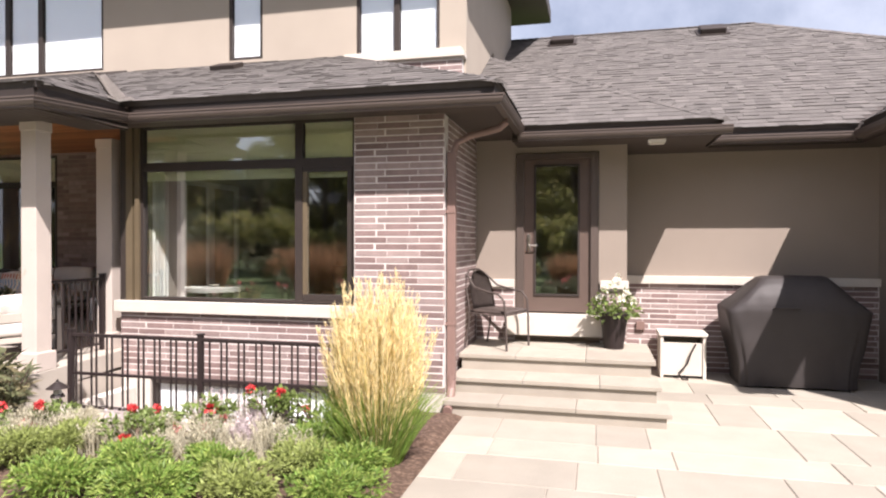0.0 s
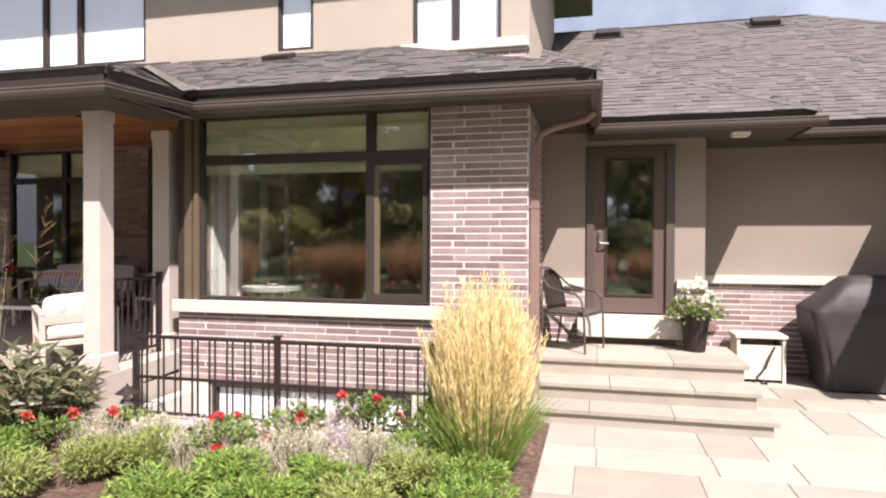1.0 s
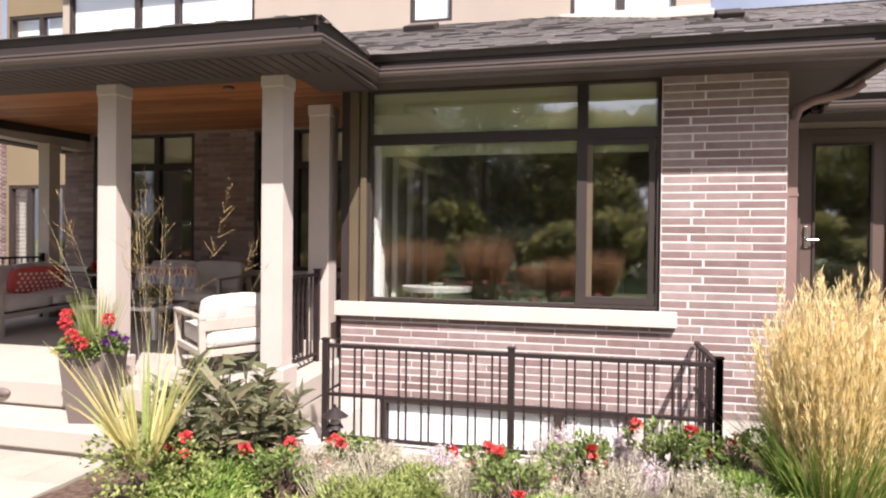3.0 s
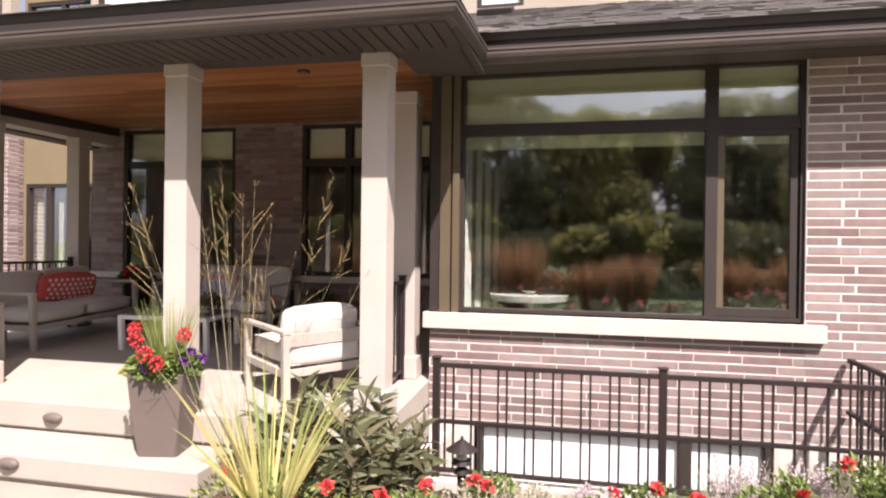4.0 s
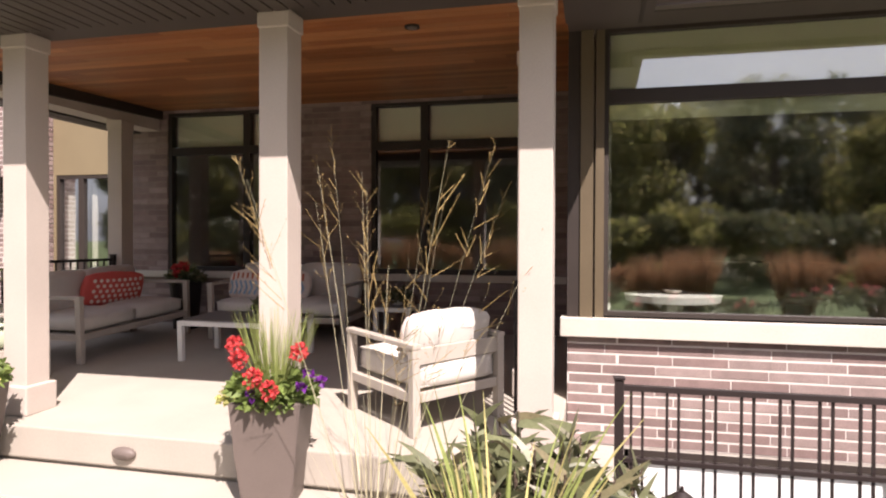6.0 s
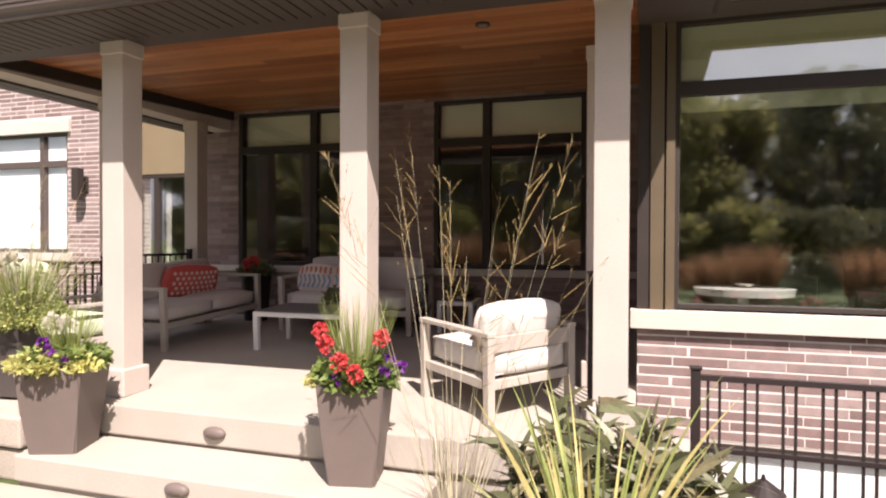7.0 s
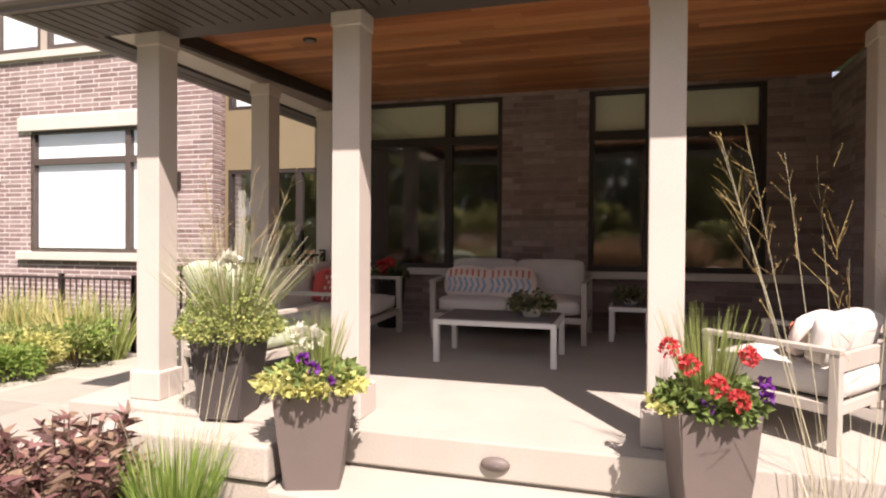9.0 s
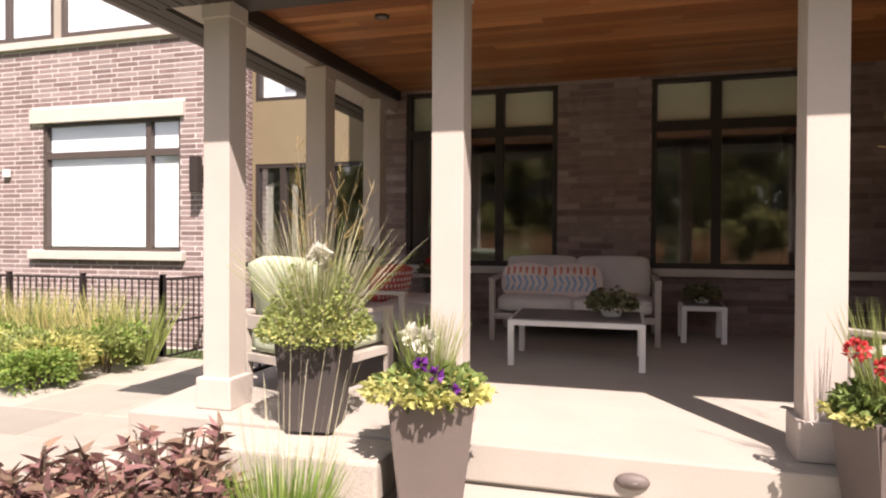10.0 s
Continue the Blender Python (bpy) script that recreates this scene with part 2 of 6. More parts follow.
def tube(bm, a, b, r, r2=None, sides=8):
    """A round bar from a to b."""
    a, b = Vector(a), Vector(b)
    d = b - a
    m = Matrix.Translation((a + b) / 2) @ d.to_track_quat("Z", "Y").to_matrix().to_4x4()
    bmesh.ops.create_cone(bm, cap_ends=True, segments=sides, radius1=r, radius2=r if r2 is None else r2, depth=d.length, matrix=m)


def path_tube(bm, pts, r, sides=8):
    """A bent round bar through pts."""
    pts = [Vector(p) for p in pts]
    rings = []
    for i, p in enumerate(pts):
        d = (pts[min(i + 1, len(pts) - 1)] - pts[max(i - 1, 0)]).normalized()
        side = d.cross(Vector((0.13, 0.07, 1)) if abs(d.z) < 0.95 else Vector((1, 0, 0))).normalized()
        up = side.cross(d)
        rings.append([bm.verts.new(p + r * (math.cos(6.2832 * k / sides) * side + math.sin(6.2832 * k / sides) * up)) for k in range(sides)])
    for a, b in zip(rings, rings[1:]):
        for k in range(sides):
            bm.faces.new((a[k], a[(k + 1) % sides], b[(k + 1) % sides], b[k]))
    bm.faces.new(rings[0][::-1])
    bm.faces.new(rings[-1])


def done(name, bm, mats, smooth=False):
    me = bpy.data.meshes.new(name)
    bmesh.ops.recalc_face_normals(bm, faces=bm.faces)
    bm.to_mesh(me)
    bm.free()
    for m in (mats if isinstance(mats, (list, tuple)) else [mats]):
        me.materials.append(MAT[m] if isinstance(m, str) else m)
    if smooth:
        me.polygons.foreach_set("use_smooth", [True] * len(me.polygons))
    return me


def part(name, bm, mats, parent=None, label="", smooth=False):
    ob = new(name, done(name, bm, mats, smooth))
    if parent is not None:
        ob.parent = parent
    return tagged(ob, label)


def raw(name, verts, faces, mats, parent=None, label="", mat_index=None):
    """A mesh from computed lists, for the many blades and leaves."""
    me = bpy.data.meshes.new(name)
    me.from_pydata(verts, [], faces)
    for m in (mats if isinstance(mats, (list, tuple)) else [mats]):
        me.materials.append(MAT[m])
    if mat_index is not None:
        me.polygons.foreach_set("material_index", mat_index)
    ob = new(name, me)
    if parent is not None:
        ob.parent = parent
    return tagged(ob, label)


def thing(name, m, label, category, group="", kind=""):
    ob = tagged(new(name), label, category, group, kind)
    ob.empty_display_size = 0.1
    ob.matrix_world = m if isinstance(m, Matrix) else pose(*m)
    return ob


def box_part(name, x0, x1, y0, y1, z0, z1, mat, parent=None, bevel=0.0, label=""):
    bm = bmesh.new()
    slab(bm, x0, x1, y0, y1, z0, z1, 0, bevel)
    return part(name, bm, mat, parent, label)


def structure(ob, label, category):
    return tagged(ob, label, category, kind="structure")


COURSE, BRICK_L, JOINT = 0.0725, 0.365, 0.0125
later = []


def brick_layout(width, z0, z1, holes, shift=0.0):
    """Running bond: (u0, u1, z0, z1) of each brick on a wall of that width, holes left open."""
    out = []
    row = 0
    z = z0
    while z < z1 - 0.02:
        top = min(z + COURSE - JOINT, z1)
        u = -BRICK_L * (0.31 if row % 2 else 0.0) + 0.012 * math.sin(row * 2.3) - shift % BRICK_L
        while u < width:
            spans = [(max(u, 0), min(u + BRICK_L - JOINT, width))]
            for h0, h1, hz0, hz1 in holes:
                if top > hz0 + 0.03 and z < hz1 - 0.03:
                    nxt = []
                    for a, b in spans:
                        if b <= h0 or a >= h1:
                            nxt.append((a, b))
                        else:
                            if a < h0:
                                nxt.append((a, h0))
                            if b > h1:
                                nxt.append((h1, b))
                    spans = nxt
            out += [(a, b, z, top) for a, b in spans if b - a > 0.015]
            u += BRICK_L
        z += COURSE
        row += 1
    return out


def brick_box(l, h, d):
    """Corners and faces of one brick with its front edges worn off; front at y = 0, into +y."""
    c = 0.003
    v = [(0, d, 0), (l, d, 0), (l, d, h), (0, d, h), (0, c, 0), (l, c, 0), (l, c, h), (0, c, h), (c, 0, c), (l - c, 0, c), (l - c, 0, h - c), (c, 0, h - c)]
    f = [(0, 1, 5, 4), (1, 2, 6, 5), (2, 3, 7, 6), (3, 0, 4, 7), (4, 5, 9, 8), (5, 6, 10, 9), (6, 7, 11, 10), (7, 4, 8, 11), (8, 9, 10, 11)]
    return v, f


brick_meshes = {}


def brick_faces(wall, m, width, z0, z1, holes=(), singly=True, shift=0.0, near=0.0):
    """Lays bricks on a wall's face. m puts u along x, the front towards -y. singly: each brick its own object."""
    rng = random.Random(wall.name)
    lay = brick_layout(width, z0, z1, holes, shift)
    rest = [q for q in lay if not singly or q[0] < near]
    lay = [q for q in lay if singly and q[0] >= near]
    if lay:
        for a, b, c, d in lay:
            key = (round((b - a) / 0.02) * 0.02, round(d - c, 3))
            if key not in brick_meshes:
                v, f = brick_box(key[0], key[1], 0.03)
                me = bpy.data.meshes.new("brick")
                me.from_pydata(v, [], f)
                me.materials.append(MAT["brick"])
                brick_meshes[key] = me
            ob = new("brick", brick_meshes[key])
            ob.parent = wall
            ob.matrix_world = m @ pose(a, -0.001 - rng.uniform(0, 0.0015), c, 0, 0, rng.uniform(-0.25, 0.25))
    if rest:
        vs, fs = [], []
        for a, b, c, d in rest:
            v, f = brick_box(b - a, d - c, 0.03)
            k = len(vs)
            o = -0.001 - rng.uniform(0, 0.0015)
            vs += [tuple(m @ Vector((a + x, o + y, c + z))) for x, y, z in v]
            fs += [tuple(i + k for i in q) for q in f]
        ob = raw("bricks", vs, fs, "brick_far", wall)
        tagged(ob, "red-brown long bricks in pale mortar", kind="stuff")


def wall_box(name, x0, x1, y0, y1, z0, z1, holes, mat, label, axis="x"):
    """A wall along x (or y) with openings cut through as gaps: built of the blocks round them."""
    bm = bmesh.new()
    us = sorted({x0 if axis == "x" else y0, x1 if axis == "x" else y1, *[h[0] for h in holes], *[h[1] for h in holes]})
    for a, b in zip(us, us[1:]):
        zs = [z0]
        for h in sorted(holes, key=lambda q: q[2]):
            if h[0] <= a + 1e-6 and h[1] >= b - 1e-6:
                zs += [h[2], h[3]]
        zs.append(z1)
        for c, d in zip(zs[::2], zs[1::2]):
            if d - c > 1e-4:
                if axis == "x":
                    slab(bm, a, b, y0, y1, c, d)
                else:
                    slab(bm, x0, x1, a, b, c, d)
    bmesh.ops.remove_doubles(bm, verts=bm.verts, dist=1e-5)
    ob = part(name, bm, mat)
    return structure(ob, label, "wall")

# ---- large structure ----
FLOOR = 0.438         # porch floor at the columns
FALL = 0.040          # the porch floor and ceiling fall towards the garden


def floor_z(y):
    return FLOOR + FALL * (y - 5.59)


def on_porch(x, y, yaw=0.0, up=0.0):
    """A place on the sloping porch floor."""
    return pose(x, y, floor_z(y), math.degrees(math.atan(FALL)), 0, 0) @ pose(0, 0, up, 0, 0, yaw)


def sloped(bm, y0):
    """Lets a mesh rise to the back with the porch's fall."""
    for v in bm.verts:
        v.co.z += FALL * (v.co.y - y0)


PITCH = 0.43          # roof slope of the front roofs
WIN_Y = 6.80


def gutter(name, p0, p1, out, label, mitre=(0, 0)):
    """A moulded eaves gutter from p0 to p1; out points away from the house; mitre is 1 at an outer corner, -1 at an inner one."""
    p0, p1, out = Vector(p0), Vector(p1), Vector(out).normalized()
    prof = ((-0.035, -0.10), (-0.035, -0.085), (-0.015, -0.07), (-0.004, -0.045), (-0.004, -0.02), (0.004, -0.016), (0.004, 0.0), (-0.012, 0.0), (-0.012, -0.02), (-0.11, -0.02), (-0.11, -0.10))
    bm = bmesh.new()
    ends = []
    run = Vector((p1.x - p0.x, p1.y - p0.y, 0)).normalized()
    for p, m, away in ((p0, mitre[0], -run), (p1, mitre[1], run)):
        ends.append([bm.verts.new(p + (out + away * m) * a + Vector((0, 0, b))) for a, b in prof])
    k = len(prof)
    for i in range(k):
        bm.faces.new((ends[0][i], ends[0][(i + 1) % k], ends[1][(i + 1) % k], ends[1][i]))
    bm.faces.new(ends[0])
    bm.faces.new(ends[1][::-1])
    return structure(part(name, bm, "gutter"), label, "gutter")


def roof_plane(name, p0, along, up, height, left, right, label, exposure=0.145, seed=1, singly_stuff=True):
    """A sloping roof: deck and courses of shingles. p0: a point on the eave; left(h), right(h): the ends of the course at h up the slope."""
    p0, a, s = Vector(p0), Vector(along).normalized(), Vector(up).normalized()
    n = a.cross(s).normalized()
    if n.z < 0:
        n = -n
    rng = random.Random(seed)
    bm = bmesh.new()
    hs = [height * i / 14 for i in range(15)]
    rim = [p0 + s * h + a * right(h) for h in hs] + [p0 + s * h + a * left(h) for h in reversed(hs)]
    top = [bm.verts.new(q) for q in rim]
    low = [bm.verts.new(q - n * 0.06) for q in rim]
    k = len(rim)
    for i in range(14):
        j = k - 1 - i
        bm.faces.new((top[i], top[i + 1], top[j - 1], top[j]))
        bm.faces.new((low[j], low[j - 1], low[i + 1], low[i]))
    for i in range(k):
        bm.faces.new((top[i], low[i], low[(i + 1) % k], top[(i + 1) % k]))
    deck = structure(part(name, bm, "roofbase"), label, "roof")
    vs, fs = [], []
    h = -0.02
    while h < height - 0.02:
        u, u1 = left(max(h, 0)), right(max(h, 0))
        h2 = min(h + exposure + 0.03, height)
        while u < u1 - 0.01:
            w = rng.choice((0.10, 0.15, 0.19, 0.25)) * rng.uniform(0.9, 1.1)
            e = min(u + w, u1)
            t = rng.choice((0.009, 0.009, 0.017))
            k = len(vs)
            c = [p0 + a * u + s * h, p0 + a * e + s * h, p0 + a * min(e, right(h2) + 0.05) + s * h2, p0 + a * max(u, left(h2) - 0.05) + s * h2]
            vs += [tuple(c[0] + n * 0.002), tuple(c[1] + n * 0.002), tuple(c[0] + n * t), tuple(c[1] + n * t), tuple(c[2] + n * 0.003), tuple(c[3] + n * 0.003)]
            fs += [(k, k + 1, k + 3, k + 2), (k + 2, k + 3, k + 4, k + 5), (k, k + 2, k + 5), (k + 1, k + 4, k + 3)]
            u = e + 0.002
        h += exposure
    ob = raw("shingles", vs, fs, "shingle", deck)
    tagged(ob, "weathered brown-grey asphalt shingles", kind="stuff")
    return deck


def hip_caps(deck, a, b, seed=3):
    """The overlapping caps along a hip or ridge, with real lift."""
    a, b = Vector(a), Vector(b)
    d = (b - a).normalized()
    side = d.cross(Vector((0, 0, 1))).normalized()
    vs, fs, u = [], [], 0.0
    while u < (b - a).length:
        k = len(vs)
        for v, w in ((u, 0.016), (u + 0.17, 0.008)):
            c = a + d * v
            vs += [tuple(c + side * 0.12 + Vector((0, 0, w - 0.052))), tuple(c + Vector((0, 0, w))), tuple(c - side * 0.12 + Vector((0, 0, w - 0.052)))]
        fs += [(k, k + 1, k + 4, k + 3), (k + 1, k + 2, k + 5, k + 4), (k, k + 2, k + 1)]
        u += 0.145
    tagged(raw("hip_caps", vs, fs, "shingle", deck), "row of hip cap shingles", kind="stuff")


def window(name, x0, x1, z0, z1, y, mullions, transom, label, frame_mat="bronze", blind="blind", blind_low=None, sill=None, glass="glass", bar=0.055, depth=0.10, gap=0.085, glass_top=None):
    """A fixed window in a wall that faces -y: frame, bars, a pane and a blind for each light."""
    w = thing(name, (0, 0, 0), label, "window", kind="structure")
    bm = bmesh.new()
    for a, b, c, d in ((x0, x1, z0, z0 + bar), (x0, x1, z1 - bar, z1), (x0, x0 + bar, z0 + bar, z1 - bar), (x1 - bar, x1, z0 + bar, z1 - bar)):
        slab(bm, a, b, y - 0.03, y + depth - 0.03, c, d)
    fr = part("window_frame", bm, frame_mat, w)
    xs = [x0 + bar]
    for m in mullions:
        box_part("mullion", m - 0.045, m + 0.045, y - 0.025, y + depth - 0.03, z0 + bar, z1 - bar, frame_mat, w)
        xs += [m - 0.045, m + 0.045]
    xs.append(x1 - bar)
    for i in range(0, len(xs), 2):
        a, b = xs[i], xs[i + 1]
        spans = [(z0 + bar, z1 - bar)]
        if transom:
            box_part("transom_bar", a, b, y - 0.022, y + depth - 0.03, transom - 0.05, transom + 0.05, frame_mat, w)
            spans = [(z0 + bar, transom - 0.05), (transom + 0.05, z1 - bar)]
        for j, (c, d) in enumerate(spans):
            bm = bmesh.new()
            slab(bm, a, b, y + 0.012, y + 0.018, c, d)
            p = part("pane", bm, glass_top if glass_top and j == 1 else glass, fr)
            p.visible_shadow = False
            if blind and (j == 1 or not transom):
                box_part("blind", a + 0.01, b - 0.01, y + gap, y + gap + 0.004, c + 0.01, d, blind, w, label="roller blind pulled down")
            if blind and j == 0 and transom and blind_low:
                box_part("blind", a + 0.01, b - 0.01, y + gap, y + gap + 0.004, d - blind_low * (d - c), d, blind, w, label="roller blind")
    if sill:
        bm = bmesh.new()
        slab(bm, *sill, bevel=0.006)
        part("sill", bm, "limestone", w, "pale limestone sill")
    return w


# ground: one sheet to the horizon, with the light well left open
bm = bmesh.new()
WX0, WX1, WY0, WY1 = -4.45, -1.45, 5.72, 6.73
WY2 = 9.55
for a, b, c, d in ((-900, 900, -900, WY0), (-900, WX0, WY0, WY2), (WX1, 900, WY0, WY2), (-900, 900, WY2, 900)):
    vs = [bm.verts.new(p) for p in ((a, c, -0.03), (b, c, -0.03), (b, d, -0.03), (a, d, -0.03))]
    bm.faces.new(vs)
bmesh.ops.remove_doubles(bm, verts=bm.verts, dist=1e-4)
structure(part("ground", bm, "lawn"), "green mown lawn round the house", "ground")

# light well with its concrete sides and the basement window
bm = bmesh.new()
slab(bm, WX0 - 0.15, WX0, WY0 - 0.15, WY1, -1.0, 0.05)
slab(bm, WX1, WX1 + 0.15, WY0 - 0.15, WY1, -1.0, 0.05)
slab(bm, WX0, WX1, WY0 - 0.15, WY0, -1.0, 0.05)
slab(bm, WX0, WX1, WY0, WY1 + 0.2, -1.1, -0.95)
structure(part("light_well", bm, "concrete"), "pale concrete window well below the kitchen window", "window well")

# wing with the kitchen window
wing = wall_box("wall_wing_front", -4.65, -0.656, 6.74, 6.94, 0.18, 3.22, [(-4.65, -1.66, 1.09, 3.16)], "mortar", "red-brown brick wall of the kitchen wing")
side = wall_box("wall_wing_east", -0.856, -0.668, 6.94, 10.5, 0.18, 3.22, [], "mortar", "red-brown brick side wall of the wing", "y")
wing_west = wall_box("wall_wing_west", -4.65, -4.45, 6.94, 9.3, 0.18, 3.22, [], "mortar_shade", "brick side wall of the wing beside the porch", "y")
wall_box("wall_foundation", -4.65, -0.64, 6.745, 6.94, -1.0, 0.18, [(-4.25, -1.86, -0.62, 0.16)], "concrete", "pale parged concrete foundation wall")
wall_box("wall_foundation_east", -0.84, -0.64, 6.94, 8.6, -0.2, 0.178, [], "concrete", "pale parged concrete foundation wall", "y")
basement = window("window_basement", -4.22, -1.88, -0.60, 0.155, 6.775, [-2.515], None, "low basement window with white blinds in the well", blind="white_blind", bar=0.045, glass="glass_up", gap=0.03)
kitchen = window("window_kitchen", -4.40, -1.66, 1.10, 3.16, WIN_Y, [-2.34], 2.675, "wide dark-framed kitchen window with roller blinds in the upper lights",
                 sill=(-4.70, -1.52, 6.675, 6.80, 0.955, 1.09), blind_low=0.075, bar=0.032, gap=0.035, glass_top="glass_blind")
box_part("sash", -2.295, -1.71, 6.785, 6.83, 1.135, 1.20, "bronze", kitchen)
for a, b in ((-2.295, -2.245), (-1.76, -1.71)):
    box_part("sash", a, b, 6.785, 6.83, 1.20, 2.575, "bronze_post" if a < -2 else "bronze", kitchen)
box_part("sash", -2.295, -1.71, 6.785, 6.83, 2.575, 2.625, "bronze", kitchen)
bm = bmesh.new()
slab(bm, -4.565, -4.475, 6.72, 6.90, 1.09, 3.16)
slab(bm, -4.46, -4.40, 6.74, 6.90, 1.09, 3.16)
part("corner_panel", bm, "bronze_post", kitchen, "tan-bronze corner panel beside the glass")
box_part("corner_post", -4.655, -4.566, 6.735, 6.90, 1.09, 3.16, "bronze", kitchen, label="dark bronze corner post")

# porch: slab, lower tread, back wall, left side
bm = bmesh.new()
slab(bm, -10.35, -4.655, 5.41, 9.2, 0.232, FLOOR, bevel=0.012)
sloped(bm, 5.59)
slab(bm, -10.35, -4.655, 5.445, 9.2, 0.0, 0.24)
structure(part("porch_floor", bm, "porch"), "pale smooth concrete porch floor", "floor")
bm = bmesh.new()
slab(bm, -9.75, -8.50, 5.02, 5.405, 0.20, FLOOR - 0.03, bevel=0.02)
slab(bm, -9.72, -8.50, 5.05, 5.405, -0.03, 0.185, bevel=0.02)
slab(bm, -10.35, -9.76, 5.02, 5.405, -0.03, 0.24, bevel=0.03)
structure(part("porch_edge", bm, "rock"), "pale concrete edge of the porch", "floor")
bm = bmesh.new()
slab(bm, -8.45, -5.72, 4.93, 5.44, 0.035, 0.20, bevel=0.012)
slab(bm, -8.44, -5.73, 4.96, 5.44, -0.03, 0.04)
structure(part("porch_step", bm, "porch"), "pale concrete step below the porch", "step")
PW = [(-9.82, -8.04, 1.25, 3.285), (-7.05, -5.24, 1.25, 3.285)]
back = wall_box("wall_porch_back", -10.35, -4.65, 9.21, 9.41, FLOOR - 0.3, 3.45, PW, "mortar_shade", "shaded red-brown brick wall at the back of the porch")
window("window_porch", -9.82, -8.04, 1.25, 3.285, 9.25, [-8.70], 2.775, "dark-framed window at the back of the porch", bar=0.055, glass="glass_up")
window("window_porch", -7.05, -5.24, 1.25, 3.285, 9.25, [-6.40], 2.765, "dark-framed window at the back of the porch", bar=0.055, glass="glass_up")
bm = bmesh.new()
slab(bm, -10.35, -4.66, 9.14, 9.20, 1.165, 1.245, bevel=0.005)
structure(part("trim_ledge", bm, "limestone"), "pale stone ledge under the porch windows", "ledge")
# cedar ceiling, its boards in one mesh
bm = bmesh.new()
rng = random.Random(4)
y = 5.82
while y < 9.2:
    x = -10.2 - rng.uniform(0, 1.5)
    while x < -4.66:
        l = rng.uniform(1.2, 3.0)
        a, b = max(x, -10.2), min(x + l, -4.66)
        if b - a > 0.05:
            slab(bm, a + 0.001, b - 0.001, y + 0.002, min(y + 0.108, 9.205), 3.30, 3.315)
        x += l
    y += 0.11
slab(bm, -10.2, -4.66, 5.82, 9.2, 3.318, 3.36)
sloped(bm, 9.2)
structure(part("ceiling_porch", bm, "cedar"), "warm cedar board ceiling over the porch", "ceiling")
# beams and soffit
bm = bmesh.new()
slab(bm, -9.93, -4.66, 5.585, 5.815, 3.04, 3.36)
structure(part("beam_porch", bm, "soffit"), "dark brown beam over the porch columns", "beam")
bm = bmesh.new()
slab(bm, -10.2, -9.93, 5.585, 9.2, 3.04, 3.40)
structure(part("beam_porch_side", bm, "column"), "greige boxed beam at the side of the porch", "beam")
bm = bmesh.new()
slab(bm, -9.93, -9.88, 5.82, 9.2, 3.19, 3.30)
sloped(bm, 9.2)
slab(bm, -9.88, -4.66, 5.816, 5.85, 3.09, 3.16)
structure(part("trim_ceiling", bm, "bronze"), "dark stained trim at the edge of the cedar ceiling", "trim")
bm = bmesh.new()
slab(bm, -10.46, -4.12, 5.07, 5.58, 3.036, 3.048)
slab(bm, -4.655, -4.12, 5.585, 6.24, 3.036, 3.048)
slab(bm, -4.655, -0.05, 6.30, 6.735, 3.145, 3.16)
slab(bm, -0.655, -0.05, 6.74, 10.0, 3.145, 3.16)
slab(bm, -10.46, -10.21, 5.585, 9.9, 3.036, 3.048)
soffit = structure(part("soffit_front", bm, "soffit"), "dark brown grooved soffit boards", "soffit")
bm = bmesh.new()
slab(bm, -0.043, 0.043, 5.07, 5.58, 3.020, 3.035)
board_me = done("board", bm, "soffit")
for i in range(63):
    ob = new("board", board_me)
    ob.parent = soffit
    ob.location = (-10.41 + 0.10 * i, 0, 0)
for i in range(2):
    box_part("board", -10.46 + 0.125 * i, -10.345 + 0.125 * i, 5.585, 9.9, 3.022, 3.035, "soffit", soffit)
# gutters and fascias
E_Z = 3.20
gutter("gutter_porch", (-10.55, 4.985, 3.125), (-4.08, 4.985, 3.125), (0, -1, 0), "dark brown porch gutter", (1, 1))
gutter("gutter_porch_return", (-4.08, 4.985, 3.125), (-4.08, 6.19, E_Z), (1, 0, 0), "dark brown porch gutter return", (1, -1))
gutter("gutter_porch_west", (-10.55, 4.985, 3.125), (-10.55, 10.0, 3.125), (-1, 0, 0), "dark brown porch gutter at the side", (1, 0))
gutter("gutter_wing", (-4.08, 6.19, E_Z), (0.055, 6.19, E_Z), (0, -1, 0), "dark brown wing gutter", (-1, 1))
gutter("gutter_wing_east", (0.055, 6.19, E_Z), (0.055, 10.0, E_Z), (1, 0, 0), "dark brown wing gutter at the side", (1, 0))
gutter("gutter_door", (-0.02, 7.9, 3.12), (2.40, 7.9, 3.12), (0, -1, 0), "dark brown gutter over the back door")
gutter("gutter_rear", (2.34, 8.9, 3.15), (3.99, 8.9, 3.15), (0, -1, 0), "dark brown rear gutter")
gutter("gutter_east", (3.95, 6.4, 3.15), (3.95, 8.9, 3.15), (-1, 0, 0), "dark brown gutter of the east wing")
bm = bmesh.new()
slab(bm, -10.44, -4.20, 5.10, 5.125, 3.03, 3.275)
slab(bm, -4.205, -4.18, 5.125, 6.30, 3.03, 3.275)
slab(bm, -10.44, -10.415, 5.125, 10, 3.03, 3.275)
slab(bm, -4.18, -0.07, 6.305, 6.33, 3.10, 3.335)
slab(bm, -0.07, -0.045, 6.305, 10, 3.10, 3.335)
slab(bm, -0.1, 2.28, 8.02, 8.04, 3.02, 3.205)
slab(bm, 2.28, 2.30, 8.02, 9.0, 3.02, 3.205)
